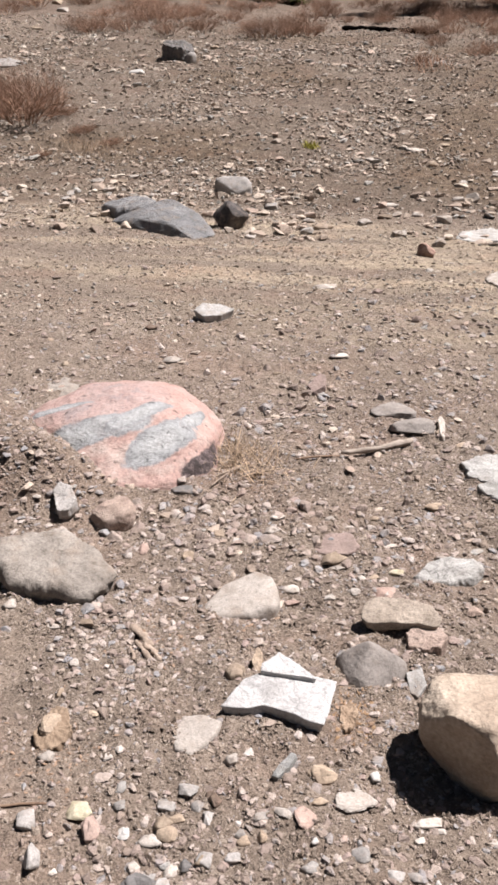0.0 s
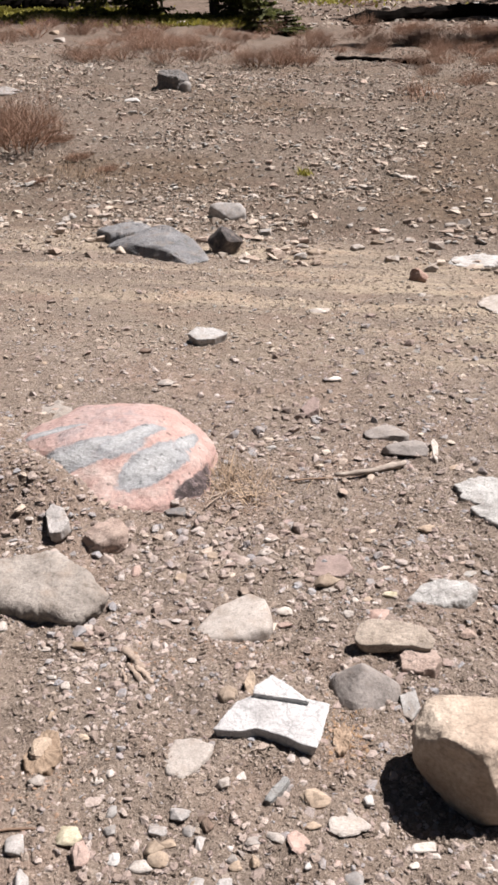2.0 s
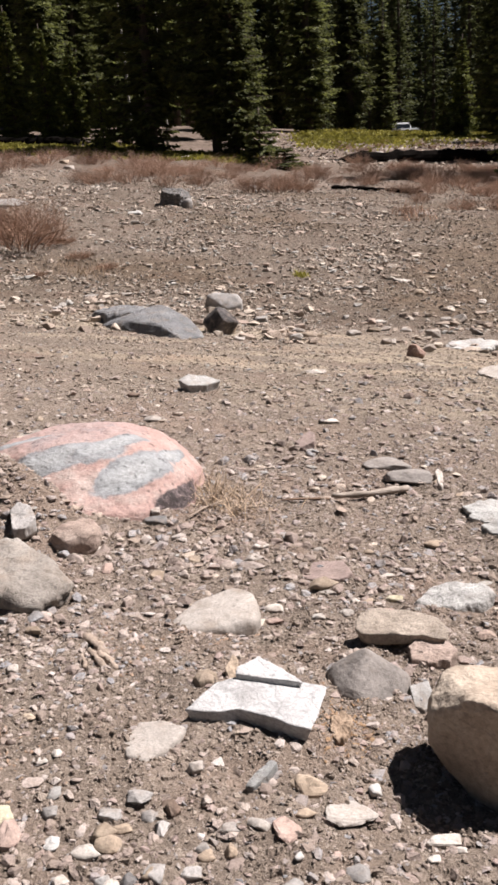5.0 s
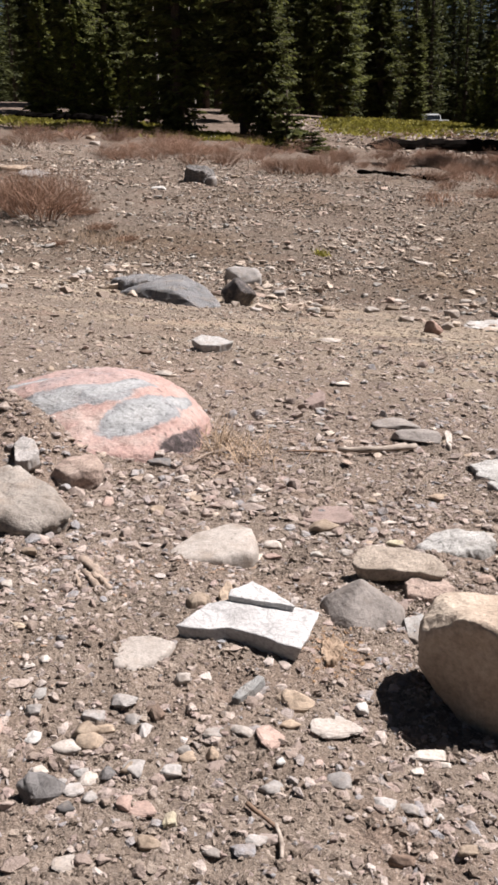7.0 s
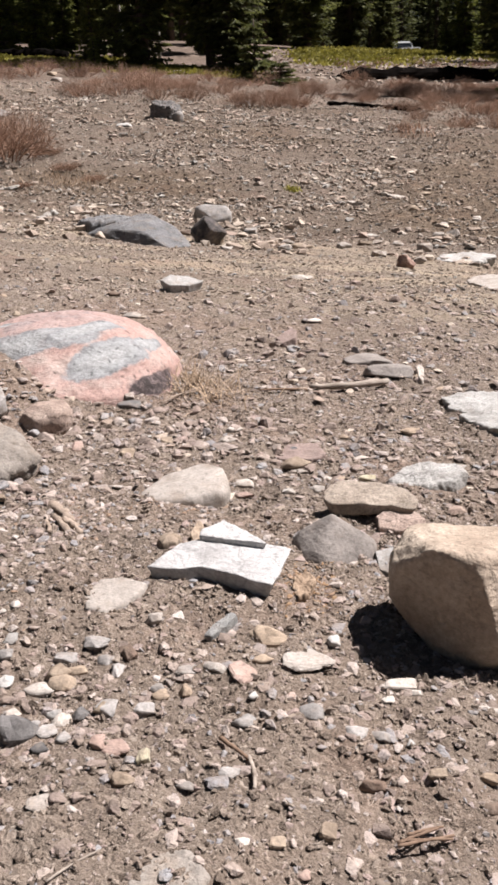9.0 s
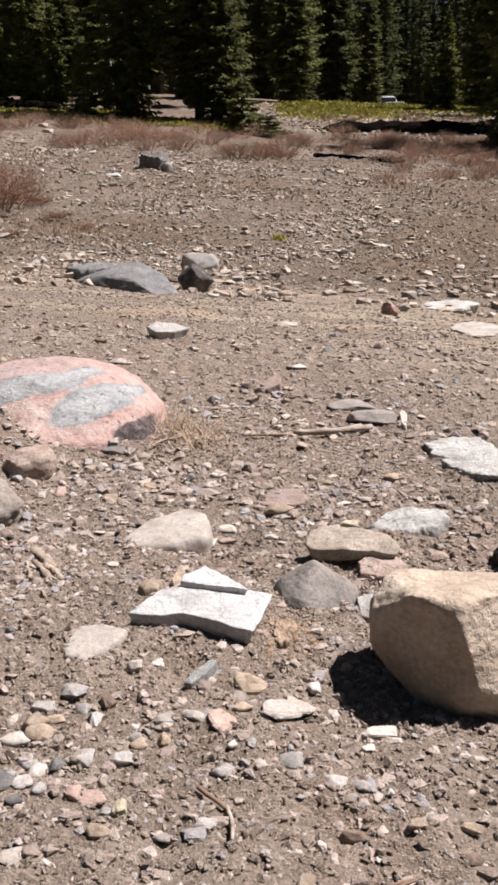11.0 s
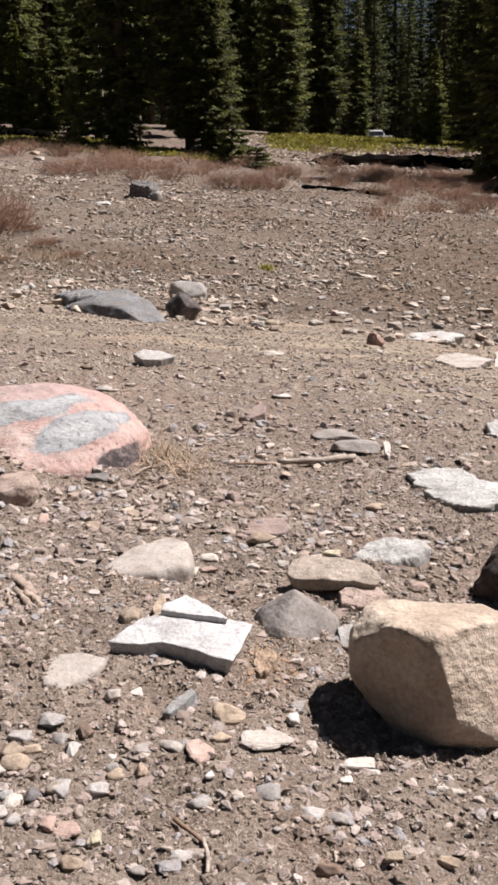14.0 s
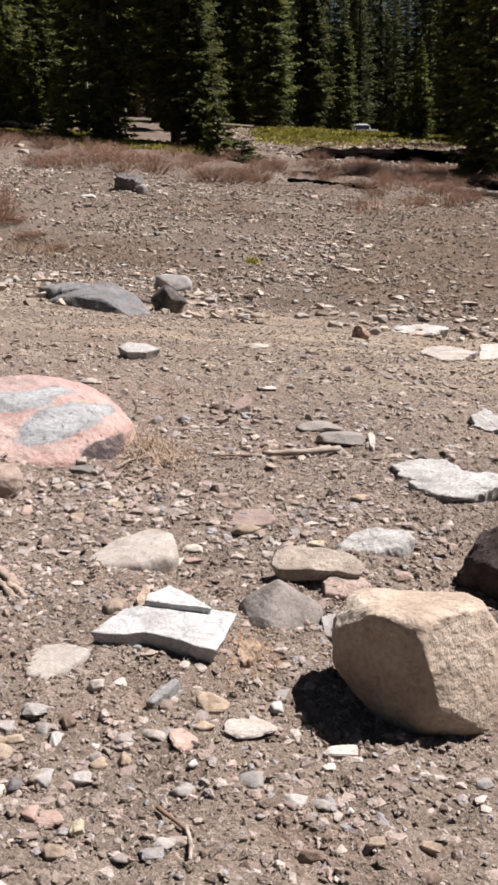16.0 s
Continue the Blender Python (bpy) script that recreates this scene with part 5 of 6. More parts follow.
for (x, y, s, count) in ((0.075, 1.84, 0.05, 160), (-0.66, 1.62, 0.07, 220), (-0.47, 2.08, 0.07, 200), (-0.22, 2.22, 0.07, 120), (-0.30, 3.15, 0.10, 260)):
    pts = [(x + nrng.normal() * s, y + nrng.normal() * s) for _ in range(count)]
    scatter("bark_litter", "reddish-brown bark and needle litter on soil", FINE, pts, 0.006 + 0.014 * nrng.random(count) ** 2, M_CHIP, nrng, (0.15, 0.4))


# ---- sticks and dry grass ----
def part(name, mesh, parent, label=""):
    ob = new(name, mesh)
    ob.parent = parent
    return tagged(ob, label)


def empty(name, x, y, z, label, category, group=""):
    ob = new(name)
    ob.location = (x, y, z)
    return tagged(ob, label, category, group)


def tube(points, radii, sides=6, seed=0, wobble=0.12):
    """Vertices and faces of a bent, tapering, slightly knobbly rod."""
    v, f = [], []
    r = random.Random(seed)
    for i, (p, rad) in enumerate(zip(points, radii)):
        a = Vector(points[min(i + 1, len(points) - 1)]) - Vector(points[max(i - 1, 0)])
        side = a.cross(Vector((0.13, 0.31, 0.94))).normalized()
        up = side.cross(a).normalized()
        for k in range(sides):
            t = 2 * math.pi * k / sides
            v.append(Vector(p) + (side * math.cos(t) + up * math.sin(t)) * rad * (1 + r.uniform(-wobble, wobble)))
    for i in range(len(points) - 1):
        for k in range(sides):
            a, b = i * sides + k, i * sides + (k + 1) % sides
            f.append((a, b, b + sides, a + sides))
    f.append(tuple(range(sides - 1, -1, -1)))
    f.append(tuple(range((len(points) - 1) * sides, len(points) * sides)))
    return v, f


def stick(name, x0, y0, x1, y1, r0, r1, material, label, seed=0, bow=0.01, rise=0.0, sides=7, wobble=0.12):
    n, pts, rads = 10, [], []
    r = random.Random(seed)
    side = Vector((y0 - y1, x1 - x0)).normalized()
    for i in range(n + 1):
        k = i / n
        b = bow * math.sin(math.pi * k) + r.uniform(-0.15, 0.15) * r0
        x, y = x0 + (x1 - x0) * k + side.x * b, y0 + (y1 - y0) * k + side.y * b
        rad = r0 + (r1 - r0) * k
        pts.append((x, y, float(slope_z(x, y)) + max(0.004, relief((x0 + x1) / 2, (y0 + y1) / 2)) + rad * 0.8 + rise * k))
        rads.append(rad * r.uniform(0.85, 1.1))
    v, f = tube(pts, rads, sides, seed, wobble)
    return tagged(new(name, link_mesh(name, v, f, material, True)), label, "stick")


stick("dead_branch", 0.105, 3.35, 0.417, 3.50, 0.011, 0.014, M_WOOD, "bleached knotty dead branch lying on dirt", 3, -0.02, 0.0, 7, 0.3)
stick("thin_twig", -0.09, 3.285, 0.095, 3.33, 0.004, 0.006, M_TWIG, "thin brown twig lying on dirt", 4)
stick("twig", -0.067, 1.318, -0.014, 1.272, 0.0040, 0.0034, M_TWIG, "short brown twig lying on gravel", 5, 0.0)
stick("twig", -0.018, 1.278, -0.006, 1.202, 0.0038, 0.0032, M_WOOD, "short pale brown twig standing slightly proud of gravel", 6, 0.004, 0.01)
stick("twig", -0.265, 1.015, -0.208, 1.074, 0.0022, 0.0016, M_WOOD, "thin pale twig lying on dirt", 7, 0.003)
stick("twig", -0.76, 1.455, -0.55, 1.475, 0.004, 0.003, M_TWIG, "thin dark twig half covered with dirt", 8)
for k, (x0, y0, x1, y1) in enumerate(((0.197, 1.132, 0.258, 1.165), (0.197, 1.127, 0.279, 1.154), (0.212, 1.149, 0.266, 1.169), (0.204, 1.137, 0.276, 1.147))):
    stick("bark_sliver", x0, y0, x1, y1, 0.0028, 0.0020, M_TWIG, "narrow brown bark sliver on gravel", 20 + k, 0.001, 0.002)
for k, (x0, y0, x1, y1, r) in enumerate(((-0.562, 2.125, -0.488, 2.048, 0.012), (-0.535, 2.058, -0.472, 1.968, 0.009), (-0.508, 2.050, -0.455, 1.990, 0.010), (-0.548, 2.030, -0.530, 1.990, 0.007))):
    stick("bark_splinter", x0, y0, x1, y1, r, r * 0.75, M_SPLINTER, "tan rib of splintered bark on reddish dirt", 92 + k, 0.005, -0.004, 8, 0.45)
for k, (x0, y0, x1, y1) in enumerate(((-0.46, 3.02, -0.27, 3.21), (-0.45, 3.05, -0.25, 3.19), (-0.41, 2.99, -0.30, 3.14), (-0.33, 3.08, -0.15, 3.16))):
    stick("straw_stalk", x0, y0, x1, y1, 0.0035, 0.0025, M_SPLINTER, "dry tan plant stalk lying beside a boulder", 50 + k, 0.008, 0.02)


def blades(name, x, y, count, spread, length, material, label, category, seed, lean=0.7, width=0.0022):
    """A tuft of thin bent blades."""
    r = random.Random(seed)
    v, f = [], []
    for _ in range(count):
        bx, by = x + r.gauss(0, spread), y + r.gauss(0, spread)
        a, l = r.uniform(0, 2 * math.pi), length * r.uniform(0.4, 1.15)
        tilt = r.uniform(0.15, 1) * lean
        p = Vector((bx, by, ground_z(bx, by) - 0.005))
        d = Vector((math.cos(a) * tilt, math.sin(a) * tilt, 1)).normalized()
        side = Vector((-math.sin(a), math.cos(a), 0))
        base = len(v)
        for i in range(4):
            w = width * (1 - i / 3.2)
            v += [p - side * w, p + side * w]
            p = p + d * l / 3
            d = (d + Vector((math.cos(a), math.sin(a), -0.35)) * 0.33 * tilt).normalized()
        f += [(base + 2 * i, base + 2 * i + 1, base + 2 * i + 3, base + 2 * i + 2) for i in range(3)]
    return tagged(new(name, link_mesh(name, v, f, material)), label, category, kind="stuff")


blades("dry_grass_tuft", -0.34, 3.30, 150, 0.06, 0.15, M_STRAW, "dry straw grass tuft at the foot of the boulder", "grass", 1, 2.0)
blades("dry_grass_tuft", -0.25, 3.16, 110, 0.08, 0.20, M_STRAW, "flattened dry straw lying on dirt", "grass", 2, 2.6)
blades("dry_grass_tuft", 2.05, 16.2, 90, 0.2, 0.33, M_SHRUB_TAN, "pale dry grass tuft on the bank", "grass", 3, 0.9, 0.006)
blades("dry_grass_tuft", -2.9, 11.2, 110, 0.25, 0.20, M_STRAW, "low dry grass on the bank foot", "grass", 4, 1.2, 0.005)
blades("yellow_herb", 0.0, 11.6, 90, 0.05, 0.10, M_HERB, "small yellow-green plant among gravel", "plant", 5, 1.2, 0.01)


# ---- shrubs ----
def shrub_mesh(seed, width, height, stems, material):
    """A leafless domed shrub: stems from one root that fork four times into fine twigs."""
    r = random.Random(seed)
    v, f = [], []
    forks = []

    def twig(p, d, l, w, depth):
        n = 3 if depth < 2 else 2
        base = len(v)
        side = d.cross(Vector((r.uniform(-1, 1), r.uniform(-1, 1), 0.2))).normalized()
        q = p
        for i in range(n + 1):
            k = w * (1 - 0.6 * i / n)
            v.extend([q - side * k, q + side * k])
            if depth < 3 and i > 0:
                for _ in range((2, 2, 1)[depth]):
                    s = (d + Vector((r.uniform(-1, 1), r.uniform(-1, 1), r.uniform(-0.5, 0.7))) * 0.9).normalized()
                    forks.append((q, s, l * r.uniform(0.5, 0.8), k * 0.7, depth + 1))
            d = (d + Vector((r.uniform(-1, 1), r.uniform(-1, 1), r.uniform(-0.4, 0.5))) * 0.28).normalized()
            q = q + d * l / n
        f.extend((base + 2 * i, base + 2 * i + 1, base + 2 * i + 3, base + 2 * i + 2) for i in range(n))

    for _ in range(stems):
        a, lean = r.uniform(0, 2 * math.pi), r.uniform(0.0, 1.0) ** 0.7
        d = Vector((math.cos(a) * lean * width, math.sin(a) * lean * width, height * 1.25)).normalized()
        p = Vector((math.cos(a) * lean * width * 0.2, math.sin(a) * lean * width * 0.2, -0.03))
        forks.append((p, d, height * r.uniform(0.38, 0.55), 0.009, 0))
        while forks:
            twig(*forks.pop())
    return link_mesh("twigs", v, f, material)


SHRUBS = [shrub_mesh(40 + k, 1.0, 0.55, 22, M_SHRUB) for k in range(4)]
TAN_SHRUB = shrub_mesh(50, 1.25, 0.62, 60, M_SHRUB_TAN)


def shrub(x, y, size, mesh, label, turn=0, tall=1.0):
    ob = new("shrub", mesh)
    ob.matrix_basis = pose(x, y, ground_z(x, y), 0, 0, turn) @ Matrix.Diagonal((size, size, size * tall, 1))
    return tagged(ob, label, "shrub", "shrubs on the slope")


shrub(-3.95, 12.35, 1.32, TAN_SHRUB, "leafless tan-brown shrub on the bank foot", 20, 1.2)
shrub(-4.6, 12.8, 1.1, TAN_SHRUB, "leafless tan-brown shrub on the bank foot", 130)
for x, y, size in ((-3.0, 11.9, 0.36), (-2.55, 11.5, 0.28), (-3.4, 12.6, 0.4), (-3.3, 10.9, 0.25)):
    shrub(x, y, size, TAN_SHRUB, "small leafless brown plant on the gravel bank", 70 * x, 0.7)
r = random.Random(77)
for x, y, s in ((-0.95, 19.4, 0.95), (-0.45, 19.5, 1.0), (0.0, 19.7, 0.85), (-2.75, 19.0, 0.8), (-3.6, 19.2, 0.85), (-4.4, 19.6, 0.8), (-2.2, 19.6, 0.7),
                (3.2, 17.8, 0.8), (3.9, 17.6, 0.85), (4.4, 18.6, 0.9), (2.6, 19.0, 0.7), (4.9, 16.9, 0.6), (3.0, 20.2, 0.7), (1.9, 16.4, 0.45)):
    shrub(x, y, s, SHRUBS[r.randrange(4)], "leafless reddish-brown shrub on the gravel bank", r.uniform(0, 360))
for k in range(120):
    y = r.uniform(19.8, 27.5)
    x = r.uniform(-0.36, 0.36) * y
    if y > 26.8 if x > 0.5 else y > 25.6:
        continue
    shrub(x, y, r.uniform(0.6, 1.15), SHRUBS[r.randrange(4)], "leafless reddish-brown shrub below the forest edge", r.uniform(0, 360), r.uniform(0.55, 0.9))


for k in range(30):
    x, y = r.uniform(1.3, 6.2), r.uniform(20.8, 26.8)
    shrub(x, y, r.uniform(0.6, 1.0), SHRUBS[r.randrange(4)], "low leafless brown shrub on the open slope", r.uniform(0, 360), r.uniform(0.5, 0.8))
for k in range(24):
    x, y = r.uniform(0.6, 8.5), r.uniform(33.5, 40)
    shrub(x, y, r.uniform(0.5, 0.9), SHRUBS[r.randrange(4)], "low leafless shrub in the clearing", r.uniform(0, 360), r.uniform(0.35, 0.6))


def herbs(name, label, patches, seed, count):
    """Low ground cover: little upright leaf sprays in drifts."""
    r = random.Random(seed)
    v, f = [], []
    for _ in range(count):
        cx, cy, wx, wy = r.choice(patches)
        x, y = cx + r.gauss(0, wx), cy + r.gauss(0, wy)
        p, base = Vector((x, y, ground_z(x, y))), len(v)
        a, h, w = r.uniform(0, math.pi), r.uniform(0.06, 0.17), r.uniform(0.04, 0.10)
        s = Vector((math.cos(a), math.sin(a), 0)) * w
        t = Vector((r.uniform(-0.12, 0.12), r.uniform(-0.12, 0.12), h))
        v += [p, p + t * 0.55 + s, p + t, p + t * 0.6 - s]
        f.append((base, base + 1, base + 2, base + 3))
    return tagged(new(name, link_mesh(name, v, f, M_HERB)), label, "plants", kind="stuff")


herbs("ground_cover", "yellow-green low herbs along the forest edge", ((4.4, 47, 1.3, 4.0), (2.0, 44, 0.7, 3.5), (6.6, 50, 1.3, 3.5), (0.9, 41, 0.5, 2.5), (3.2, 41, 0.8, 1.2), (9.5, 50, 1.2, 4), (11, 44, 0.9, 2.0)), 5, 14000)
herbs("ground_cover", "yellow-green low herbs under the firs", ((-8.0, 29.6, 1.5, 0.9), (-6.6, 28.6, 1.0, 0.8), (-4.2, 27.6, 1.0, 0.6), (-2.6, 27.2, 0.6, 0.6), (-10.4, 30.2, 1.4, 0.9)), 6, 13000)


# ---- firs ----
def fir_meshes(seed, height, radius, bare, material, dense=1.0, trunk_r=0.14, full=7.0):
    """Trunk, limbs and crown of a narrow fir: drooping whorls of flat needle sprays."""
    r = random.Random(seed)
    tv, tf = tube([(r.uniform(-0.02, 0.02), r.uniform(-0.02, 0.02), -0.3 + (height + 0.3) * k / 10) for k in range(11)], [trunk_r * (1.08 - k / 10) + 0.01 for k in range(11)], 9, seed, 0.08)
    lv, lf, cv, cf = [], [], [], []
    z = bare
    while z < height - 0.15:
        rough_zone = z > full
        k = (z - bare) / (height - bare)
        reach = radius * (1 - k) ** 0.75 * (0.55 + 0.45 * min(1, k * 8))
        n = int((5 if rough_zone else 8) * dense) + r.randrange(2)
        for b in range(n):
            a = r.uniform(0, 2 * math.pi)
            l = reach * r.uniform(0.6, 1.15)
            out = Vector((math.cos(a), math.sin(a), 0))
            droop = r.uniform(0.15, 0.45)
            pts = [Vector((0, 0, z)) + out * l * t + Vector((0, 0, -droop * l * t + 0.22 * l * t * t)) for t in (0, 0.35, 0.7, 1.0)]
            v, f = tube([pts[0], pts[3]], [0.016, 0.003], 3, b, 0)
            base = len(lv)
            lv += v
            lf += [tuple(i + base for i in q) for q in f]
            segs = 3 if rough_zone else 8
            side = Vector((-out.y, out.x, 0))
            for s in range(segs):
                t = 0.18 + 0.82 * (s + r.random()) / segs
                p = Vector((0, 0, z)) + out * l * t + Vector((0, 0, -droop * l * t + 0.22 * l * t * t))
                for sign in ((-1, 1) if rough_zone else (-1, 1, r.choice((-0.3, 0.3)))):
                    w = ((0.42 if rough_zone else 0.34) * l * (1.15 - t) + 0.09) * r.uniform(0.7, 1.2)
                    d = (side * sign + out * 0.7 + Vector((0, 0, r.uniform(-0.5, 0.1)))).normalized()
                    c = d.cross(Vector((0, 0, 1))).normalized() * w * (r.uniform(0.16, 0.28) if rough_zone else r.uniform(0.11, 0.19)) + Vector((0, 0, r.uniform(-0.05, 0.05)))
                    base = len(cv)
                    cv += [p, p + d * w * 0.45 + c, p + d * w + Vector((0, 0, -0.1 * w)), p + d * w * 0.45 - c]
                    cf.append((base, base + 1, base + 2, base + 3))
        z += (0.30 if rough_zone else 0.15) * r.uniform(0.75, 1.25)
    # dead stubs on the bare stem
    for b in range(6):
        a, zz = r.uniform(0, 6.28), r.uniform(0.3, max(0.5, bare))
        v, f = tube([(0, 0, zz), (math.cos(a) * 0.35, math.sin(a) * 0.35, zz - 0.03)], [0.014, 0.004], 3, b, 0)
        base = len(lv)
        lv += v
        lf += [tuple(i + base for i in q) for q in f]
    return link_mesh("trunk", tv, tf, M_BARK, True), link_mesh("branchwork", lv, lf, M_BARK), link_mesh("crown", cv, cf, material)


FIRS = {
    "edge": fir_meshes(1, 13, 1.6, 0.85, M_FIR, 1.0, 0.15),
    "skirt": fir_meshes(2, 12, 1.45, 0.12, M_FIR, 1.0, 0.14),
    "dark": fir_meshes(3, 14, 1.5, 0.25, M_FIR, 1.1, 0.16),
    "forest": fir_meshes(4, 17, 1.6, 1.5, M_FIR, 0.9, 0.17, 9),
    "forest_low": fir_meshes(5, 15, 1.65, 0.3, M_FIR, 0.9, 0.17, 9),
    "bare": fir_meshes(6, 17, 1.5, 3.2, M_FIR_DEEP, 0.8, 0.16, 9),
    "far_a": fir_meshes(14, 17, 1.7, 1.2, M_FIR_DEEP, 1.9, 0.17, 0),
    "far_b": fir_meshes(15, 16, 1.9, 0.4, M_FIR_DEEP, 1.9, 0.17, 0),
    "sprawl": fir_meshes(9, 1.55, 0.8, 0.04, M_FIR, 1.3, 0.05),
    "young": fir_meshes(7, 2.7, 0.62, 0.08, M_YOUNG, 1.0, 0.05),
    "young_tall": fir_meshes(8, 5.5, 1.1, 0.1, M_YOUNG, 1.0, 0.08),
}
FIRST = {}


def fir(kind, x, y, size, label, turn, name="fir_tree"):
    m = pose(x, y, ground_z(x, y) if y < 45 else float(slope_z(x, y)), 0, 0, turn)
    if (kind, name) not in FIRST:
        ob = empty(name, x, y, 0, label, "tree", "firs of the forest edge")
        for n, me in zip(("trunk", "branchwork", "crown"), FIRS[kind]):
            if n == "branchwork" and kind.startswith("far"):
                continue
            p = part(n, me, ob)
            if n != "trunk":
                p["kind"] = "stuff"
        FIRST[kind, name] = ob
        ob.matrix_basis = m @ Matrix.Diagonal((size, size, size, 1))
        return ob
    ob = copy_thing(FIRST[kind, name], m)
    ob.scale = (size, size, size)
    return tagged(ob, label)


EDGE = "dark green fir at the edge of the forest"
fir("edge", -2.5, 28.5, 1.0, "tall dark fir with a bare lower trunk at the forest edge", 10)
fir("skirt", -1.85, 27.8, 0.82, "tall fir with branches down to the ground", 200)
fir("sprawl", -1.05, 25.9, 1.0, "low dark green fir bough beside a tall fir", 0, "young_fir")
fir("sprawl", -0.35, 25.3, 1, "low sprawling green fir bough beside a tall fir", 80, "young_fir").scale = (0.95, 0.95, 0.45)
fir("dark", -4.55, 28.6, 1.0, "tall dark fir with shaded boughs to the ground", 40)
fir("young", -5.95, 27.7, 0.85, "small light green young fir before the forest", 120, "young_fir")
fir("young", -5.8, 27.2, 0.4, "tiny light green fir seedling", 10, "young_fir")
fir("young_tall", -9.2, 33.5, 0.75, "yellowish green young fir at the forest edge", 15, "young_fir")
fir("young_tall", -8.3, 34.0, 0.65, "yellowish green young fir at the forest edge", 95, "young_fir")
fir("young_tall", -10.3, 33.0, 0.85, "yellowish green young fir at the forest edge", 175, "young_fir")
fir("forest_low", -9.2, 38.6, 0.9, EDGE, 30)
fir("forest_low", -6.35, 33.6, 0.85, EDGE, 130)
fir("forest_low", -10.0, 36.5, 0.9, EDGE, 230)
for k, (x, y, s) in enumerate(((-3.4, 37.5, 0.9), (-2.9, 44.5, 1.0))):
    fir(("dark", "forest_low", "edge", "forest")[k % 4], x, y, s, EDGE, 47 * k)
fir("skirt", 6.15, 24.0, 0.9, "tall dark fir with low boughs on the slope", 20)
fir("forest_low", 10.6, 47.0, 0.9, "broad green fir standing before the forest", 60)
fir("young_tall", 8.6, 48.0, 0.9, "green young fir near a parked car", 100, "young_fir")
fir("young_tall", 7.6, 47.5, 0.5, "small green young fir near a parked car", 10, "young_fir")
fir("forest_low", 6.3, 66.0, 0.8, "dark fir standing before a parked car", 10)
# added row of mostly unseen firs, lined up so their shadows cross the clearing
for k, (x, y) in enumerate(((8.9, 31.7), (11.0, 32.4), (13.2, 33.0))):
    fir("forest_low", x, y, 0.95, "tall fir added at the side to cast shade over the clearing", 250 + 50 * k)
# two further firs out of view, added for the shade they throw leftwards
fir("skirt", 10.9, 36.0, 0.95, EDGE, 60)
fir("dark", 12.6, 38.5, 1.0, EDGE, 160)
r = random.Random(21)
FOREST = ("forest", "forest_low", "bare", "forest", "dark")
for k in range(115):
    y = 46 + (k / 115) ** 0.8 * 62
    x = r.uniform(-0.40, 0.42) * y
    if y < 58 and 3.5 < x < 10.5:
        y += 14
    if 0.085 < x / y < 0.125 and y < 80:
        x += 4.5
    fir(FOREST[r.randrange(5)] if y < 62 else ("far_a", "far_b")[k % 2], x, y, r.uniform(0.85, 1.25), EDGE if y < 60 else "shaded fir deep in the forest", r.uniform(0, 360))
for k in range(8):
    y = r.uniform(40, 48)
    x = r.choice((r.uniform(-0.38, -0.22), r.uniform(0.27, 0.4))) * y
    fir(FOREST[r.randrange(5)], x, y, r.uniform(0.8, 1.1), EDGE, r.uniform(0, 360))
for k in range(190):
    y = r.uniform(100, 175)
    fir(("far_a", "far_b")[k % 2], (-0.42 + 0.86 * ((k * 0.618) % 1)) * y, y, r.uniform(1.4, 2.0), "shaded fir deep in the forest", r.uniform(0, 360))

# pale dead stems among the firs
for x, y, h in ((-4.25, 29.6, 7.0), (-5.6, 30.5, 9.0)):
    z = ground_z(x, y) if y < 45 else float(slope_z(x, y))
    v, f = tube([(x + 0.05 * math.sin(k), y, z - 0.2 + h * k / 8) for k in range(9)], [0.05 * (1.1 - k / 9) for k in range(9)], 7, int(h))
    tagged(new("dead_tree", link_mesh("dead_tree", v, f, M_PALEBARK, True)), "pale bare dead stem among dark firs", "tree")


# ---- fallen logs ----
def log(x0, y0, x1, y1, r0, r1, material, label, seed, raised=0.0):
    r = random.Random(seed)
    n = 26
    pts, rads = [], []
    for i in range(n + 1):
        k = i / n
        x, y = x0 + (x1 - x0) * k, y0 + (y1 - y0) * k + 0.18 * math.sin(3 * k + seed)
        rad = (r0 + (r1 - r0) * k) * r.uniform(0.9, 1.1)
        pts.append((x, y, float(slope_z(x, y)) + rad * r.uniform(0.5, 0.65) + raised * math.sin(math.pi * k) ** 0.5))
        rads.append(rad if 0 < i < n else rad * 0.6)
    v, f = tube(pts, rads, 10, seed, 0.22)
    return tagged(new("fallen_log", link_mesh("fallen_log", v, f, material)), label, "log")


log(0.75, 20.4, 2.75, 20.2, 0.04, 0.065, M_LOG, "dark weathered log lying behind shrubs", 1)
log(4.7, 20.9, 6.4, 20.3, 0.06, 0.09, M_PALEBARK, "grey bleached log lying on the slope", 2)
log(5.2, 22.2, 7.2, 21.2, 0.12, 0.16, M_LOG, "dark log lying under a fir", 3)
# black trunk laid along a dark shadow band in the clearing
log(1.3, 27.6, 7.2, 31.8, 0.17, 0.17, M_LOG, "black trunk shape standing in for a shadow band on the slope", 4, 0.12)
log(-11.0, 32.0, -7.6, 31.2, 0.16, 0.2, M_LOG, "dark fallen log before young firs", 5)

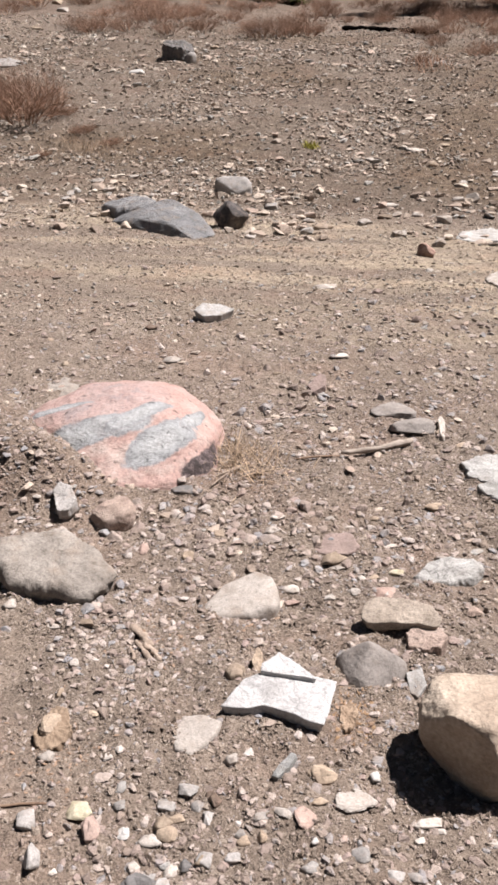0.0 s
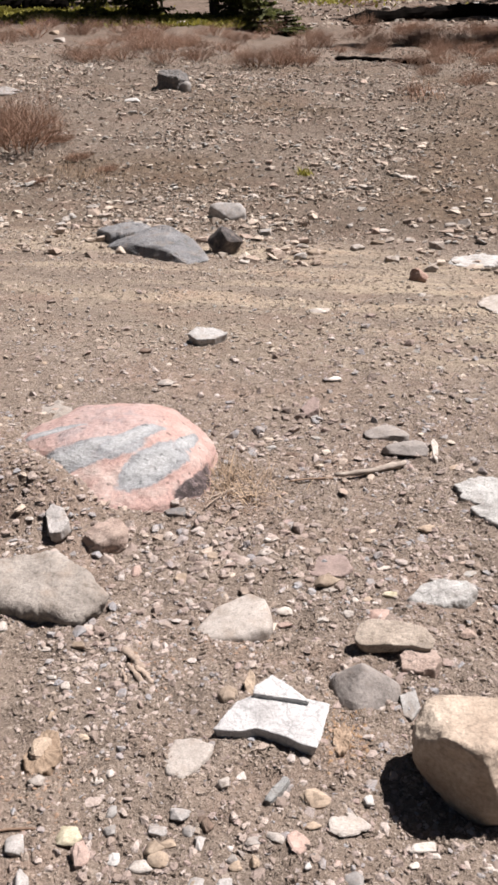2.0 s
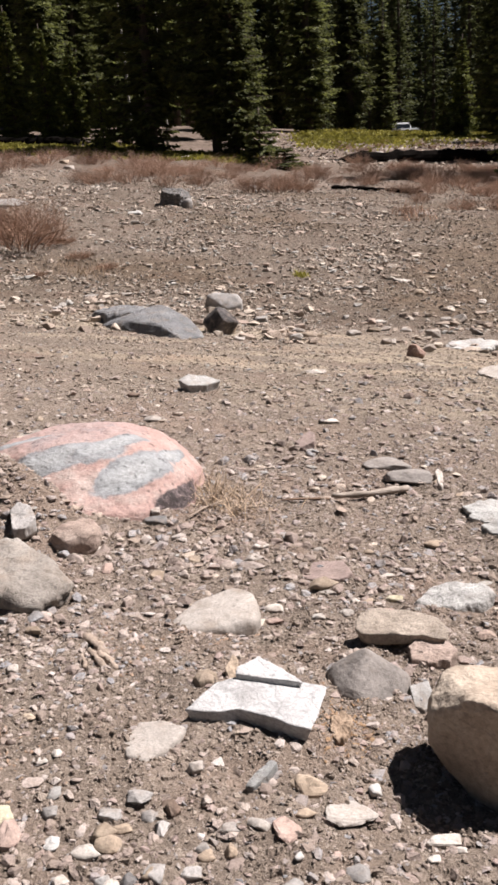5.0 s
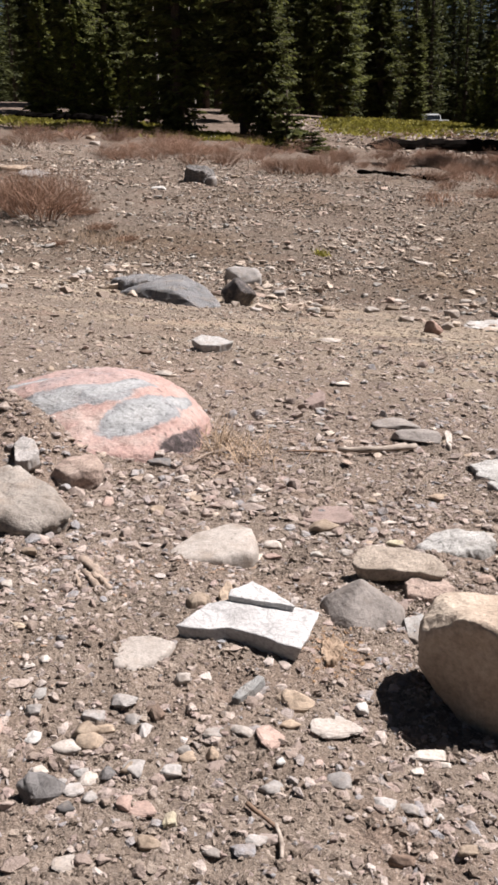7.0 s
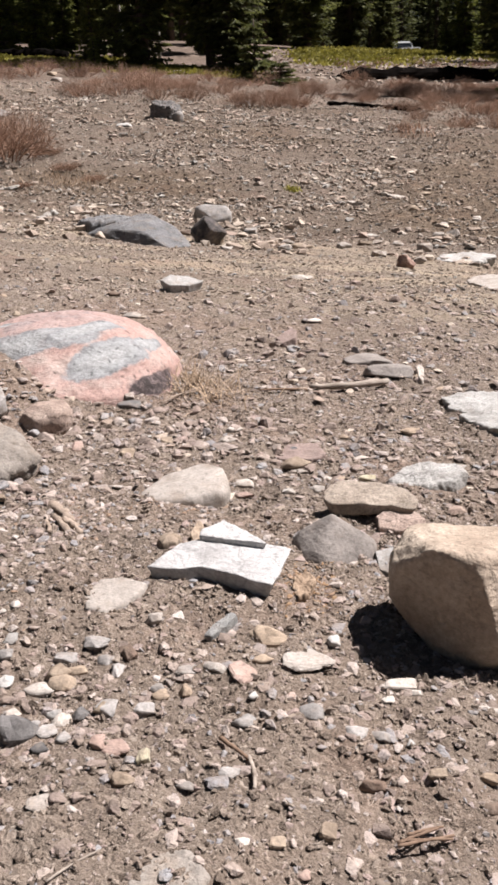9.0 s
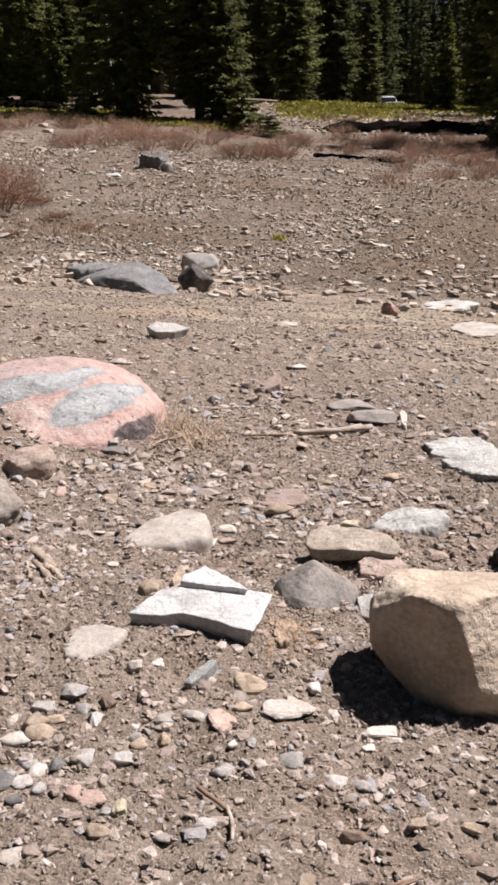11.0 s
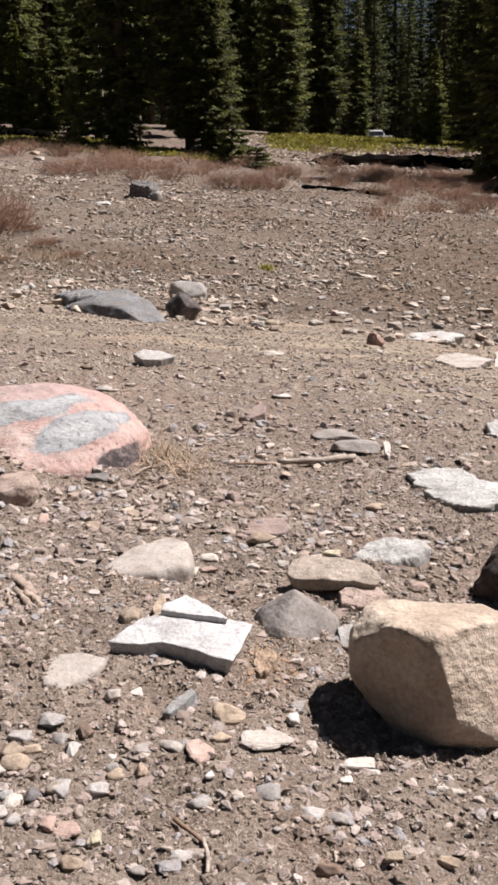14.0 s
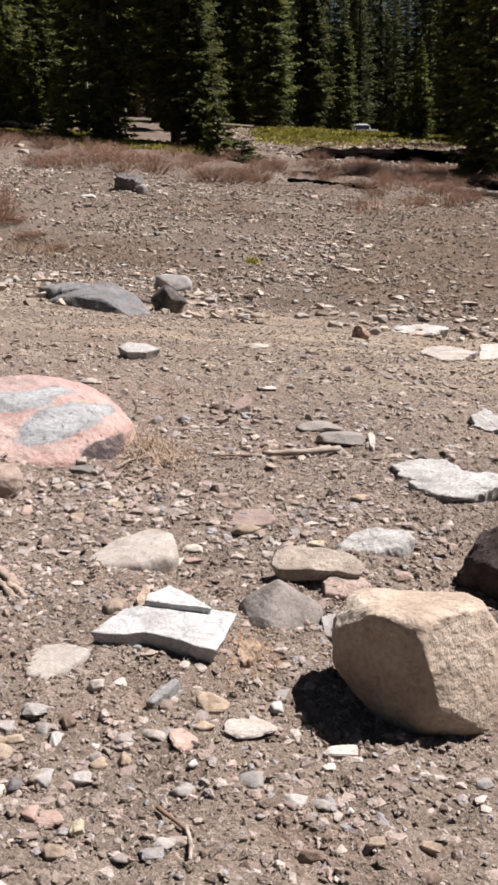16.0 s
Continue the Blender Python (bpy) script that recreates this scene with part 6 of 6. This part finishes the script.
# pale boulders on the slope
r = random.Random(31)
for k in range(34):
    y = r.choice((r.uniform(17, 30), r.uniform(31, 41)))
    x = r.uniform(-0.34, 0.34) * y if y < 30 else r.uniform(0.02, 0.26) * y
    s = r.uniform(0.18, 0.5)
    stone(r.choice("ccgtw"), x, y, s, s * 0.8, s * 0.55, r.randrange(-25, 25), r.randrange(12))
stone("c", -3.2, 26.3, 0.55, 0.4, 0.3, 0, 3)
stone("g", -5.1, 15.6, 0.9, 0.6, 0.35, 10, 4)
stone("t", -5.7, 16.2, 0.8, 0.5, 0.3, -10, 6)
stone("w", -2.75, 15.1, 0.4, 0.28, 0.14, 12, 7)


# ---- car ----
def bevel_box(name, x0, x1, y0, y1, z0, z1, material, bevel=0.06, taper=1.0):
    bm = bmesh.new()
    bmesh.ops.create_cube(bm, size=1)
    for v in bm.verts:
        t = taper if v.co.z > 0 else 1.0
        v.co = Vector(((x0 + x1) / 2 + v.co.x * (x1 - x0) * t, (y0 + y1) / 2 + v.co.y * (y1 - y0) * t, (z0 + z1) / 2 + v.co.z * (z1 - z0)))
    bmesh.ops.bevel(bm, geom=bm.edges[:], offset=bevel, segments=2, affect="EDGES")
    me = bpy.data.meshes.new(name)
    bm.to_mesh(me)
    bm.free()
    me.materials.append(material)
    return me


CAR_X, CAR_Y = 8.3, 74.0
car = empty("parked_car", CAR_X, CAR_Y, 0, "white car parked among trees, partly hidden by herbs", "car")
car.matrix_basis = pose(CAR_X, CAR_Y, float(slope_z(CAR_X, CAR_Y)) - 0.02, 0, 0, -72)
part("body", bevel_box("body", -2.1, 2.1, -0.88, 0.88, 0.32, 0.95, M_CARPAINT, 0.12), car, "white painted car body")
part("cabin", bevel_box("cabin", -1.7, 0.75, -0.8, 0.8, 0.94, 1.52, M_CARPAINT, 0.1, 0.82), car)
part("windscreen", bevel_box("windscreen", 0.35, 0.72, -0.66, 0.66, 0.98, 1.38, M_GLASS, 0.04, 0.9), car, "dark windscreen glass")
for sgn in (-1, 1):
    part("side_window", bevel_box("side_window", -1.35, 0.35, sgn * 0.74 - 0.04, sgn * 0.74 + 0.04, 1.02, 1.40, M_GLASS, 0.02, 0.85), car, "dark side window glass")
    part("headlight", bevel_box("headlight", 2.05, 2.13, sgn * 0.62 - 0.14, sgn * 0.62 + 0.14, 0.66, 0.80, M_GLASS, 0.02), car)
    for wx in (-1.3, 1.35):
        v, f = tube([(wx, sgn * 0.78 - 0.1, 0.32), (wx, sgn * 0.78 + 0.1, 0.32)], [0.32, 0.32], 16, 0, 0)
        part("wheel", link_mesh("wheel", v, f, M_TYRE), car, "black rubber wheel")
